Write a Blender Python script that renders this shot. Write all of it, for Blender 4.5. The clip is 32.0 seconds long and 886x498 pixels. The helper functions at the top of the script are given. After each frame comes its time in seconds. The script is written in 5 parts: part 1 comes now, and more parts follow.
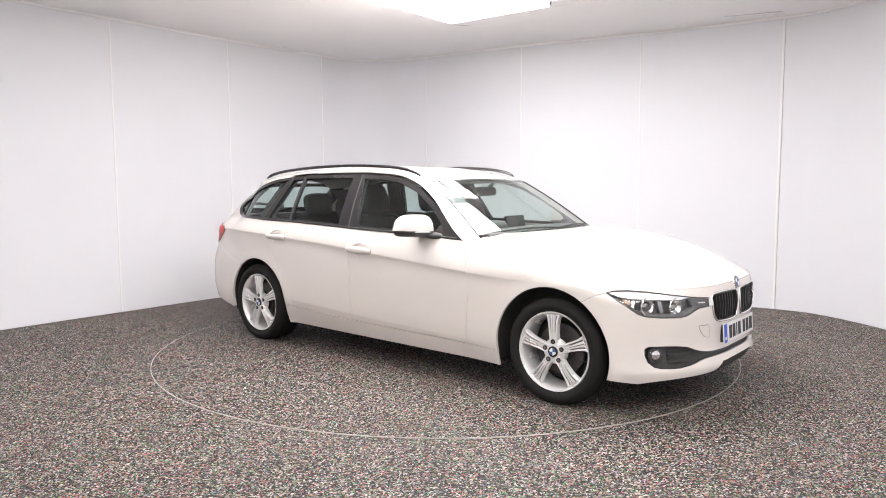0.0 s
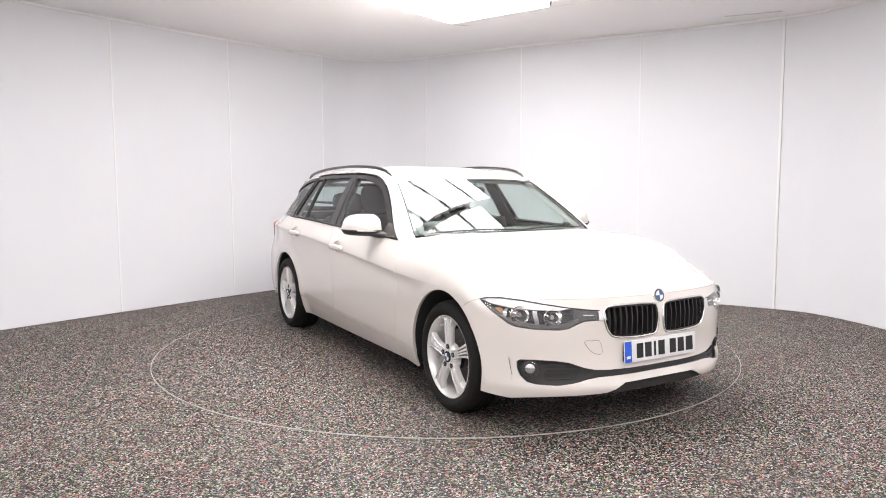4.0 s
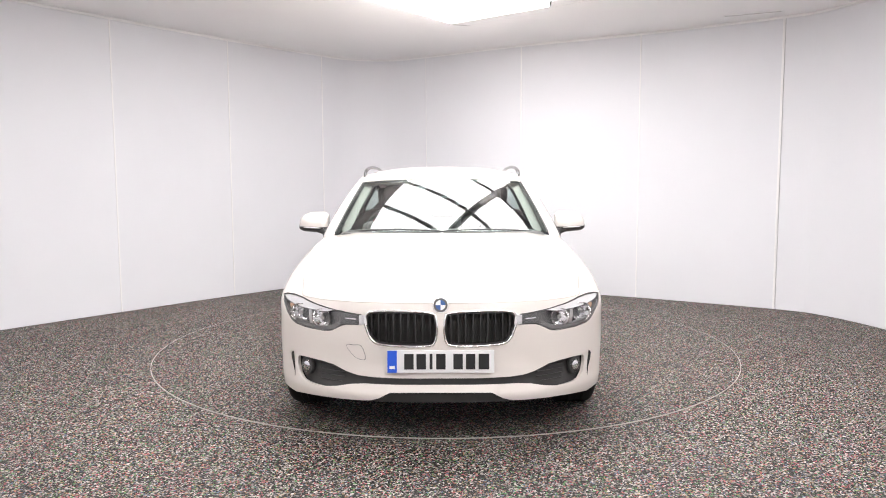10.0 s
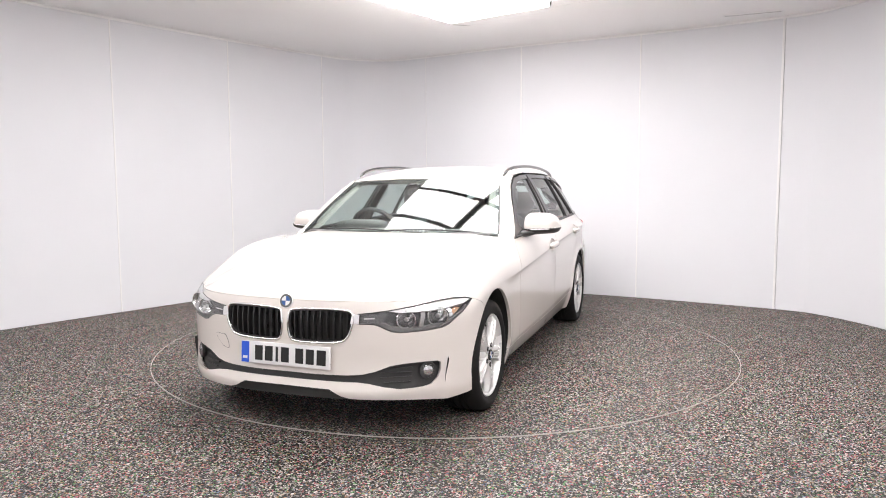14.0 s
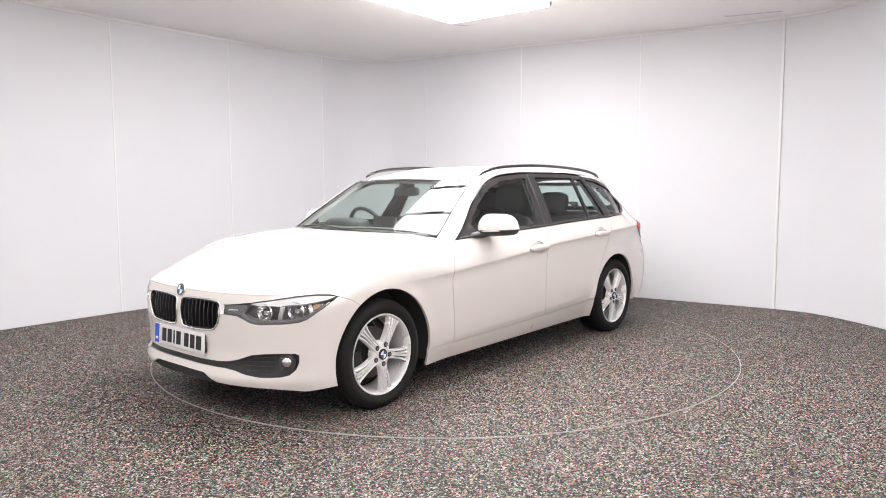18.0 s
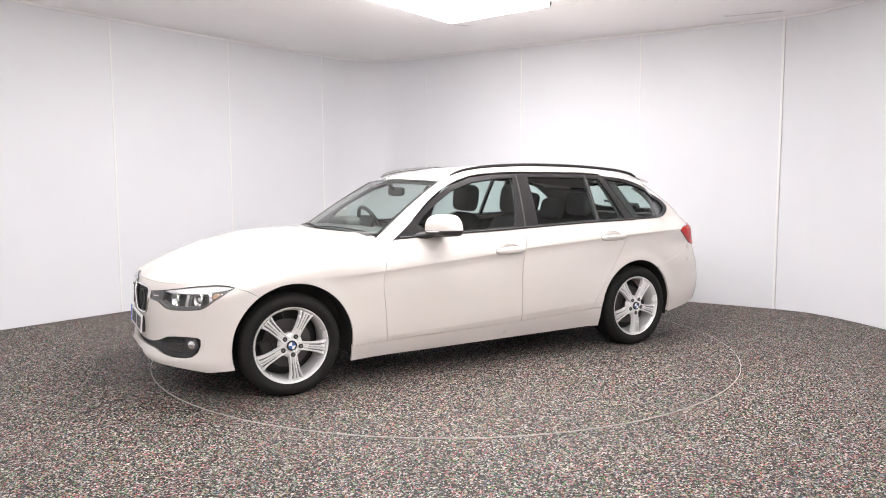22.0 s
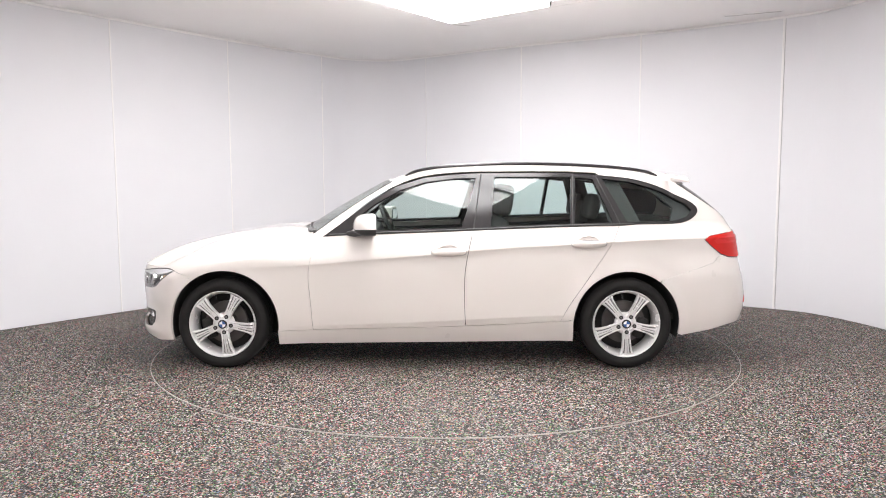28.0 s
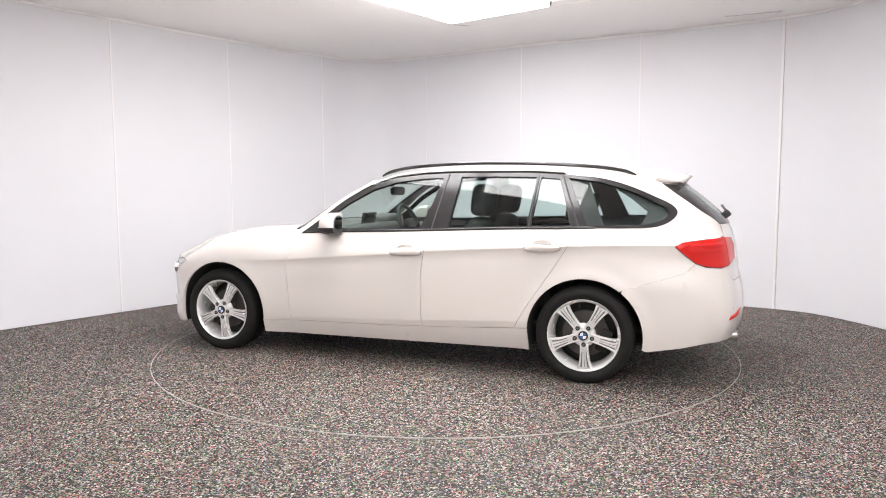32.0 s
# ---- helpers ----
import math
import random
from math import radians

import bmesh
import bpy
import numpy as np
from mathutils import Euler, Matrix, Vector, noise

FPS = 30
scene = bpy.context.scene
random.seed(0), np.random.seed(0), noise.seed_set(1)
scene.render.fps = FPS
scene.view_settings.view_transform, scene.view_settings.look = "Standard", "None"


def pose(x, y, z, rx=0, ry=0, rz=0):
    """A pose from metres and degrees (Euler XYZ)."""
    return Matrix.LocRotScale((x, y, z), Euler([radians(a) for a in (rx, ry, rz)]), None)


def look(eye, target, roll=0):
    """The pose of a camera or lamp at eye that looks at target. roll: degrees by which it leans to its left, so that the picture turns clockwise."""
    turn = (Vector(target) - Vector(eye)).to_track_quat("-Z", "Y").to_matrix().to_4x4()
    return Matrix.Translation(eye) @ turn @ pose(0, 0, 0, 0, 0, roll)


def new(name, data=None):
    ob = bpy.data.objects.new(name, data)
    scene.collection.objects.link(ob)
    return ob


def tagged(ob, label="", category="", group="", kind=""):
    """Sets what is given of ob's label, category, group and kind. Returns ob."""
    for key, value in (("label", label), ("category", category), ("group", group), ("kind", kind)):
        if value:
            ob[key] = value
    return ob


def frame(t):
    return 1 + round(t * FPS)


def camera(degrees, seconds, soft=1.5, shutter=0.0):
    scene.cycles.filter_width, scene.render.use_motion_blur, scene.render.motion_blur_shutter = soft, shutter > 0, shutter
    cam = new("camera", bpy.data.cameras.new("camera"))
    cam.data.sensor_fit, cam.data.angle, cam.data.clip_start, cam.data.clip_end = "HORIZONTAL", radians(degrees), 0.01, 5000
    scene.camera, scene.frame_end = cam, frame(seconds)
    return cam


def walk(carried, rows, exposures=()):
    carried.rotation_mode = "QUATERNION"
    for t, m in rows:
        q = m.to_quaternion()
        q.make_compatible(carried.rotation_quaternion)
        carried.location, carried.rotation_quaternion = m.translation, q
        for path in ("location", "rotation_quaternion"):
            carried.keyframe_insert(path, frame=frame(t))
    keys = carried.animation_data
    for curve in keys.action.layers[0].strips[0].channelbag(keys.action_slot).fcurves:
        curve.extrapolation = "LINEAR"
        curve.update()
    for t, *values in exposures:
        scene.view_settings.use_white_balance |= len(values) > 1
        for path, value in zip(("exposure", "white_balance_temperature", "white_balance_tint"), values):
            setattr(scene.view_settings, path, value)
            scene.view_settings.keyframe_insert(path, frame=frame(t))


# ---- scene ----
from mathutils.geometry import delaunay_2d_cdt

# ---- camera: a fixed tripod shot across the turntable ----
EYE = Vector((0.0, -5.730, 1.283))
YAW, PITCH = radians(-0.170), radians(-5.198)
AIM = Vector((math.sin(YAW) * math.cos(PITCH), math.cos(YAW) * math.cos(PITCH), math.sin(PITCH)))
cam = camera(63.82, 32.0, soft=1.0)
VIEW = look(EYE, EYE + AIM, -0.19)
walk(cam, [(0, VIEW), (32, VIEW)])

# ---- world and exposure: a closed indoor booth, lit by its ceiling panels and three added fill panels ----
world = bpy.data.worlds.new("world")
world.use_nodes = True
world.node_tree.nodes["Background"].inputs[0].default_value = (0.05, 0.05, 0.05, 1)
world.node_tree.nodes["Background"].inputs[1].default_value = 0.2
scene.world = world
scene.view_settings.exposure = 0.0
LIGHT = 13.3                       # glow of the ceiling panels
CEILING = 2.92
AX = Vector((0.793, -0.609, 0))   # along the panel rows' short side
BX = Vector((-0.609, -0.793, 0))  # along the panel rows' long side


# ---- materials ----
def material(name, colour, rough=0.5, metal=0.0, coat=0.0, vary=0.0, scale=40.0, bump=0.0, bump_scale=400.0, spec=0.5):
    """A Principled material with cloudy colour variation and fine relief."""
    m = bpy.data.materials.new(name)
    m.use_nodes = True
    n, l = m.node_tree.nodes, m.node_tree.links
    b = n["Principled BSDF"]
    b.inputs["Base Color"].default_value = (*colour, 1)
    b.inputs["Roughness"].default_value = rough
    b.inputs["Metallic"].default_value = metal
    b.inputs["Coat Weight"].default_value = coat
    b.inputs["Coat Roughness"].default_value = 0.03
    b.inputs["Specular IOR Level"].default_value = spec
    co = n.new("ShaderNodeTexCoord")
    if vary:
        t = n.new("ShaderNodeTexNoise")
        t.inputs["Scale"].default_value, t.inputs["Detail"].default_value = scale, 6
        l.new(co.outputs["Object"], t.inputs["Vector"])
        mix = n.new("ShaderNodeMix")
        mix.data_type = "RGBA"
        mix.inputs["A"].default_value = (*[c * (1 - vary) for c in colour], 1)
        mix.inputs["B"].default_value = (*[min(1, c * (1 + vary)) for c in colour], 1)
        l.new(t.outputs["Fac"], mix.inputs["Factor"])
        l.new(mix.outputs["Result"], b.inputs["Base Color"])
        r = n.new("ShaderNodeMapRange")
        r.inputs["To Min"].default_value, r.inputs["To Max"].default_value = max(0.0, rough - 0.06), min(1, rough + 0.06)
        l.new(t.outputs["Fac"], r.inputs["Value"])
        l.new(r.outputs["Result"], b.inputs["Roughness"])
    if bump:
        t2 = n.new("ShaderNodeTexNoise")
        t2.inputs["Scale"].default_value, t2.inputs["Detail"].default_value = bump_scale, 4
        l.new(co.outputs["Object"], t2.inputs["Vector"])
        bp = n.new("ShaderNodeBump")
        bp.inputs["Strength"].default_value, bp.inputs["Distance"].default_value = bump, 0.002
        l.new(t2.outputs["Fac"], bp.inputs["Height"])
        l.new(bp.outputs["Normal"], b.inputs["Normal"])
    return m


def glass(name, tint, rough=0.0, face=0.08):
    """Thin sheet glass: a tinted see-through layer under a mirror-like gloss."""
    m = bpy.data.materials.new(name)
    m.use_nodes = True
    n, l = m.node_tree.nodes, m.node_tree.links
    out = n["Material Output"]
    n.remove(n["Principled BSDF"])
    tr, gl, lw, mix = n.new("ShaderNodeBsdfTransparent"), n.new("ShaderNodeBsdfGlossy"), n.new("ShaderNodeLayerWeight"), n.new("ShaderNodeMixShader")
    lw.inputs["Blend"].default_value = 0.5
    power, gloss = n.new("ShaderNodeMath"), n.new("ShaderNodeMath")
    power.operation, gloss.operation = "POWER", "MULTIPLY_ADD"
    power.inputs[1].default_value = 4.2
    gloss.inputs[1].default_value, gloss.inputs[2].default_value = 0.9 - face, face
    l.new(lw.outputs["Facing"], power.inputs[0])
    l.new(power.outputs[0], gloss.inputs[0])
    tr.inputs["Color"].default_value = (*tint, 1)
    gl.inputs["Roughness"].default_value = rough
    l.new(gloss.outputs[0], mix.inputs["Fac"])
    l.new(tr.outputs["BSDF"], mix.inputs[1])
    l.new(gl.outputs["BSDF"], mix.inputs[2])
    l.new(mix.outputs["Shader"], out.inputs["Surface"])
    return m


def glow(name, colour, strength):
    m = bpy.data.materials.new(name)
    m.use_nodes = True
    b = m.node_tree.nodes["Principled BSDF"]
    b.inputs["Base Color"].default_value = (0.8, 0.8, 0.8, 1)
    b.inputs["Emission Color"].default_value = (*colour, 1)
    b.inputs["Emission Strength"].default_value = strength
    return m


def pebble_material(name, seed, bright=1.0):
    """Resin-bound rubber granules: mostly dark grey and off-white grains with a few coloured ones."""
    m = bpy.data.materials.new(name)
    m.use_nodes = True
    n, l = m.node_tree.nodes, m.node_tree.links
    b = n["Principled BSDF"]
    co = n.new("ShaderNodeTexCoord")
    mp = n.new("ShaderNodeMapping")
    mp.inputs["Location"].default_value = (seed, seed * 0.7, 0)
    l.new(co.outputs["Object"], mp.inputs["Vector"])
    vo = n.new("ShaderNodeTexVoronoi")
    vo.inputs["Scale"].default_value = 140
    l.new(mp.outputs["Vector"], vo.inputs["Vector"])
    sep = n.new("ShaderNodeSeparateColor")
    l.new(vo.outputs["Color"], sep.inputs["Color"])
    ramp = n.new("ShaderNodeValToRGB")
    ramp.color_ramp.interpolation = "CONSTANT"
    stops = [(0.0, (0.012, 0.011, 0.0105)), (0.41, (0.046, 0.042, 0.040)), (0.51, (0.13, 0.118, 0.110)), (0.58, (0.34, 0.31, 0.295)), (0.68, (0.62, 0.56, 0.525)),
             (0.77, (0.95, 0.86, 0.81)), (0.83, (0.66, 0.14, 0.18)), (0.885, (0.15, 0.42, 0.14)), (0.935, (0.16, 0.24, 0.40)), (0.96, (0.60, 0.36, 0.16))]
    e = ramp.color_ramp.elements
    while len(e) > 1:
        e.remove(e[0])
    e[0].position, e[0].color = 0.0, (*[c * bright for c in stops[0][1]], 1)
    for pos, c in stops[1:]:
        e.new(pos).color = (*[v * bright for v in c], 1)
    l.new(sep.outputs["Red"], ramp.inputs["Fac"])
    big = n.new("ShaderNodeTexNoise")
    big.inputs["Scale"].default_value, big.inputs["Detail"].default_value = 1.7, 5
    l.new(mp.outputs["Vector"], big.inputs["Vector"])
    rng = n.new("ShaderNodeMapRange")
    rng.inputs["From Min"].default_value, rng.inputs["From Max"].default_value = 0.3, 0.7
    rng.inputs["To Min"].default_value, rng.inputs["To Max"].default_value = 0.92, 1.07
    l.new(big.outputs["Fac"], rng.inputs["Value"])
    mul = n.new("ShaderNodeMix")
    mul.data_type, mul.blend_type = "RGBA", "MULTIPLY"
    mul.inputs["Factor"].default_value = 1
    l.new(ramp.outputs["Color"], mul.inputs["A"])
    l.new(rng.outputs["Result"], mul.inputs["B"])
    l.new(mul.outputs["Result"], b.inputs["Base Color"])
    b.inputs["Roughness"].default_value = 0.62
    b.inputs["Specular IOR Level"].default_value = 0.35
    bp = n.new("ShaderNodeBump")
    bp.inputs["Strength"].default_value, bp.inputs["Distance"].default_value = 0.8, 0.004
    bp.invert = True
    l.new(vo.outputs["Distance"], bp.inputs["Height"])
    l.new(bp.outputs["Normal"], b.inputs["Normal"])
    return m


M_WALL = material("wall_board", (0.775, 0.770, 0.795), 0.52, vary=0.025, scale=1.6, bump=0.03, bump_scale=30, spec=0.3)
M_STRIP = material("white_pvc_strip", (0.88, 0.865, 0.86), 0.35)
M_CEIL = material("ceiling_paint", (0.92, 0.905, 0.905), 0.7, vary=0.02, scale=2.0, bump=0.05, bump_scale=90)
# grey for joints and slots, and for painted shade by wall strips and handles
M_GAP_SHADE = material("joint_and_shade_grey", (0.38, 0.36, 0.35), 0.7)
M_FLOOR = pebble_material("granule_floor", 3.0, 0.515)
M_TABLE = pebble_material("granule_turntable", 11.0, 0.505)
M_RIM = material("pale_metal_edge", (0.46, 0.435, 0.41), 0.5, metal=0.4, vary=0.15, scale=9)
M_PANEL = glow("light_diffuser", (1.0, 0.982, 0.985), LIGHT)
M_BARBLACK = material("black_separator", (0.055, 0.054, 0.054), 0.7)
M_BARDARK = material("lamp_frame_white", (0.72, 0.71, 0.70), 0.5)
M_PAINT = material("white_car_paint", (0.755, 0.697, 0.652), 0.30, coat=1.0, vary=0.012, scale=3.0)
M_BLACKGLOSS = material("black_gloss_trim", (0.028, 0.026, 0.027), 0.16, vary=0.2, scale=20)
M_BLACK = material("black_plastic", (0.040, 0.0385, 0.038), 0.5, vary=0.25, scale=30, bump=0.15, bump_scale=900)
M_DARK = material("dark_underside", (0.034, 0.032, 0.030), 0.85, vary=0.3, scale=8)
M_RUBBER = material("tyre_rubber", (0.016, 0.0148, 0.0142), 0.72, vary=0.3, scale=14, bump=0.2, bump_scale=500, spec=0.2)
M_ALLOY = material("silver_alloy", (0.86, 0.845, 0.835), 0.26, metal=0.3, vary=0.03, scale=12)
M_ALLOYD = material("shadowed_alloy", (0.16, 0.155, 0.152), 0.45, metal=0.4, vary=0.15, scale=12)
M_DISC = material("brake_disc_steel", (0.11, 0.10, 0.095), 0.45, metal=0.6, vary=0.2, scale=25)
M_CHROME = material("chrome", (0.88, 0.87, 0.86), 0.16, metal=1.0)
M_SATIN = material("satin_chrome", (0.55, 0.54, 0.53), 0.28, metal=1.0)
M_LAMPIN = material("lamp_reflector", (0.92, 0.915, 0.91), 0.09, metal=0.95, vary=0.15, scale=60)
M_BROW = material("pale_light_guide", (0.86, 0.855, 0.85), 0.22, metal=0.2, vary=0.03, scale=30)
M_LAMPDARK = material("lamp_housing_grey", (0.11, 0.108, 0.106), 0.35, vary=0.2, scale=30)
M_LAMPBAND = material("lamp_bezel_grey", (0.20, 0.196, 0.192), 0.4, vary=0.12, scale=30)
M_AMBER = material("amber_lens", (0.58, 0.36, 0.22), 0.2, coat=0.5)
M_RED = material("red_lamp_lens", (0.60, 0.014, 0.010), 0.16, coat=0.08, vary=0.15, scale=8, spec=0.25)
M_REDD = material("red_lamp_lens_pale", (0.66, 0.022, 0.020), 0.16, coat=0.08, spec=0.25)
M_CLEAR = glass("clear_lamp_glass", (0.95, 0.95, 0.96), 0.0, 0.05)
M_GLASS = glass("green_tinted_glass", (0.80, 0.89, 0.865), 0.0, 0.060)
M_SCREEN = glass("windscreen_glass", (0.81, 0.89, 0.865), 0.0, 0.082)
M_PRIVACY = glass("rear_glass", (0.72, 0.82, 0.80), 0.0, 0.055)
M_CLOTH = material("dark_grey_seat_cloth", (0.066, 0.062, 0.060), 0.9, vary=0.35, scale=60, bump=0.3, bump_scale=700)
M_DASH = material("dark_grey_dashboard", (0.095, 0.092, 0.090), 0.6, vary=0.2, scale=40, bump=0.2, bump_scale=800)
M_TRIM = material("pale_pillar_trim", (0.27, 0.26, 0.24), 0.85, vary=0.06, scale=50)
M_LINER = material("pale_headliner", (0.42, 0.40, 0.37), 0.9, vary=0.06, scale=50)
M_PLATE = material("white_number_plate", (0.75, 0.74, 0.735), 0.3, vary=0.03, scale=20)
M_BLUE = material("blue_plate_band", (0.02, 0.10, 0.62), 0.35)
M_INK = material("black_ink", (0.012, 0.012, 0.012), 0.5)
M_BADGEBLUE = material("badge_blue", (0.06, 0.13, 0.33), 0.5, spec=0.2)
M_WHITE = material("badge_white", (0.80, 0.80, 0.80), 0.5, spec=0.2)
M_MIRROR = material("mirror_glass", (0.75, 0.77, 0.78), 0.02, metal=1.0)


# ---- building helpers ----
def link(name, verts, faces, mat, parent=None, label="", normals=None, smooth=True):
    """One mesh object from vertices and faces."""
    me = bpy.data.meshes.new(name)
    me.from_pydata([tuple(v) for v in verts], [], [tuple(f) for f in faces])
    me.materials.append(mat)
    me.polygons.foreach_set("use_smooth", [smooth] * len(me.polygons))
    me.update()
    if normals is not None:
        me.normals_split_custom_set_from_vertices([tuple(v) for v in normals])
    ob = new(name, me)
    if parent:
        ob.parent = parent
    if label:
        ob["label"] = label
    return ob


def part(name, bm, mat, parent=None, label="", smooth=False, angle=40):
    """Links a bmesh as one mesh object under a thing or under a part."""
    me = bpy.data.meshes.new(name)
    bmesh.ops.recalc_face_normals(bm, faces=bm.faces[:])
    if smooth:
        for f in bm.faces:
            f.smooth = True
        for e in bm.edges:
            if len(e.link_faces) == 2 and e.calc_face_angle(0) > radians(angle):
                e.smooth = False
    bm.to_mesh(me)
    bm.free()
    me.materials.append(mat)
    ob = new(name, me)
    if parent:
        ob.parent = parent
    if label:
        ob["label"] = label
    return ob


def box(bm, size, m=Matrix(), bevel=0.0, segments=2):
    r = bmesh.ops.create_cube(bm, size=1, matrix=m @ Matrix.Diagonal((*size, 1)))
    if bevel:
        es = list({e for v in r["verts"] for e in v.link_edges})
        bmesh.ops.bevel(bm, geom=es, offset=bevel, segments=segments, profile=0.6, affect="EDGES")
    return bm


def boxed(size, m=Matrix(), bevel=0.0, segments=2):
    return box(bmesh.new(), size, m, bevel, segments)


def disc_bm(r, h, m=Matrix(), n=48, r2=None, bevel=0.0):
    bm = bmesh.new()
    bmesh.ops.create_cone(bm, cap_ends=True, segments=n, radius1=r, radius2=r if r2 is None else r2, depth=h, matrix=m)
    if bevel:
        es = [e for e in bm.edges if len(e.link_faces) == 2 and e.calc_face_angle(0) > radians(50)]
        bmesh.ops.bevel(bm, geom=es, offset=bevel, segments=2, profile=0.6, affect="EDGES")
    return bm


def tube(points, radius, n=8, closed=False, squash=1.0, side=Vector((0, 0, 1))):
    """A round or oval bar along points."""
    bm = bmesh.new()
    pts = [Vector(p) for p in points]
    rings = []
    for i, p in enumerate(pts):
        a = pts[(i - 1) % len(pts)] if closed or i else p
        b = pts[(i + 1) % len(pts)] if closed or i < len(pts) - 1 else p
        d = (b - a).normalized()
        u = side - d * side.dot(d)
        u = u.normalized() if u.length > 1e-4 else d.orthogonal().normalized()
        w = d.cross(u)
        rad = radius[i] if isinstance(radius, (list, tuple)) else radius
        rings.append([bm.verts.new(p + u * (math.cos(k / n * math.tau) * rad) + w * (math.sin(k / n * math.tau) * rad * squash)) for k in range(n)])
    for i in range(len(rings) - (0 if closed else 1)):
        r0, r1 = rings[i], rings[(i + 1) % len(rings)]
        for k in range(n):
            bm.faces.new((r0[k], r0[(k + 1) % n], r1[(k + 1) % n], r1[k]))
    if not closed:
        bm.faces.new(rings[0][::-1])
        bm.faces.new(rings[-1])
    return bm


def lathe(profile, n=64, grow=1.0):
    """A turned shape about y: profile of (radius, along the axis)."""
    bm = bmesh.new()
    rings = []
    for r, h in profile:
        ring = []
        for k in range(n):
            a = k / n * math.tau
            ring.append(bm.verts.new((math.cos(a) * r * grow, h, math.sin(a) * r * grow)))
        rings.append(ring)
    for r0, r1 in zip(rings, rings[1:]):
        for k in range(n):
            bm.faces.new((r0[k], r0[(k + 1) % n], r1[(k + 1) % n], r1[k]))
    return bm


def spline(pts, per=12):
    """A smooth open curve through points (Catmull-Rom)."""
    pts = [Vector(p) for p in pts]
    ext = [pts[0] * 2 - pts[1]] + pts + [pts[-1] * 2 - pts[-2]]
    out = []
    for i in range(1, len(ext) - 2):
        a, b, c, d = ext[i - 1:i + 3]
        for k in range(per):
            t = k / per
            out.append(0.5 * (2 * b + (c - a) * t + (2 * a - 5 * b + 4 * c - d) * t * t + (3 * b - a - 3 * c + d) * t ** 3))
    out.append(pts[-1])
    return out


# ---- the booth: floor, curved white walls, ceiling ----
CORNERS = [(-4.55, -7.6), (-4.62, -4.0), (-4.62, -1.2), (-4.36, -0.1), (-3.95, 0.50), (-3.28, 1.39), (-2.45, 2.46), (-1.56, 3.46), (-1.20, 3.76), (-0.72, 3.83),
           (-0.24, 3.60), (0.91, 2.87), (2.15, 2.23), (3.35, 1.46), (3.66, 1.10), (3.85, 0.42), (3.92, -0.5), (3.95, -4.0), (3.95, -7.6)]
PLAN = spline([(*c, 0) for c in CORNERS], 10)
JOINTS = {10: 1, 20: 1, 30: 1, 50: 1, 60: 1, 70: 1, 100: 1, 110: 1, 120: 1, 130: 1, 160: 1, 170: 1}


def outward(i):
    a, b = PLAN[max(0, i - 1)], PLAN[min(len(PLAN) - 1, i + 1)]
    d = (b - a).normalized()
    return Vector((-d.y, d.x, 0))


def wall_sheet(i0, i1, inner, outer, z0, z1):
    """A curved slab between two stations of the plan."""
    verts, faces = [], []
    for i in range(i0, i1 + 1):
        o = outward(i)
        for off in (inner, outer):
            for z in (z0, z1):
                q = PLAN[i] + o * off
                verts.append((q.x, q.y, z))
    n = i1 - i0
    for k in range(n):
        a, b = 4 * k, 4 * k + 4
        faces += [(a, a + 1, b + 1, b), (a + 2, b + 2, b + 3, a + 3), (a + 1, a + 3, b + 3, b + 1), (a, b, b + 2, a + 2)]
    faces += [(0, 2, 3, 1), (4 * n, 4 * n + 1, 4 * n + 3, 4 * n + 2)]
    return verts, faces


floor = tagged(link("floor", [(-5, -8, 0), (5, -8, 0), (5, 4.4, 0), (-5, 4.4, 0), (-5, -8, -0.1), (5, -8, -0.1), (5, 4.4, -0.1), (-5, 4.4, -0.1)],
                    [(0, 1, 2, 3), (4, 7, 6, 5), (0, 4, 5, 1), (1, 5, 6, 2), (2, 6, 7, 3), (3, 7, 4, 0)], M_FLOOR, smooth=False),
               "grey granule floor with red, green and white specks", "floor", kind="structure")
wall = tagged(link("wall_back", *wall_sheet(0, len(PLAN) - 1, 0.02, 0.12, 0, CEILING), M_WALL, smooth=False),
              "curved white wall of glossy boards with pale vertical strips", "wall", kind="structure")
stops = [0] + sorted(JOINTS) + [len(PLAN) - 1]
for i0, i1 in zip(stops, stops[1:]):
    link("panel", *wall_sheet(i0, i1, 0.0, 0.022, 0.004, CEILING - 0.004), M_WALL, wall, smooth=False)
for i in sorted(JOINTS):
    o, q = outward(i), PLAN[i]
    turn = Matrix.Rotation(math.atan2(-o.x, o.y), 4, "Z")
    wide = {100: 0.006, 130: 0.021, 160: 0.021, 170: 0.021}.get(i, 0.014)
    part("joint_strip", boxed((wide, 0.008, CEILING - 0.012), Matrix.Translation((q.x - o.x * 0.002, q.y - o.y * 0.002, CEILING / 2)) @ turn, 0.0025), M_STRIP, wall)
    # a thin grey line paints the shadow along one side of the strip
    if i in (130, 160, 170):
        part("joint_shade", boxed((0.002, 0.004, CEILING - 0.02), Matrix.Translation((q.x - o.x * 0.002, q.y - o.y * 0.002, CEILING / 2)) @ turn @ pose(0.0145, 0, 0)), M_GAP_SHADE, wall)
link("ceiling_bead", *wall_sheet(0, len(PLAN) - 1, -0.018, 0.004, CEILING - 0.022, CEILING - 0.001), M_STRIP, wall, smooth=False)
wall_front = tagged(part("wall_front", boxed((9.2, 0.1, CEILING), Matrix.Translation((-0.3, -7.6, CEILING / 2))), M_WALL), "plain white wall behind the tripod", "wall", kind="structure")
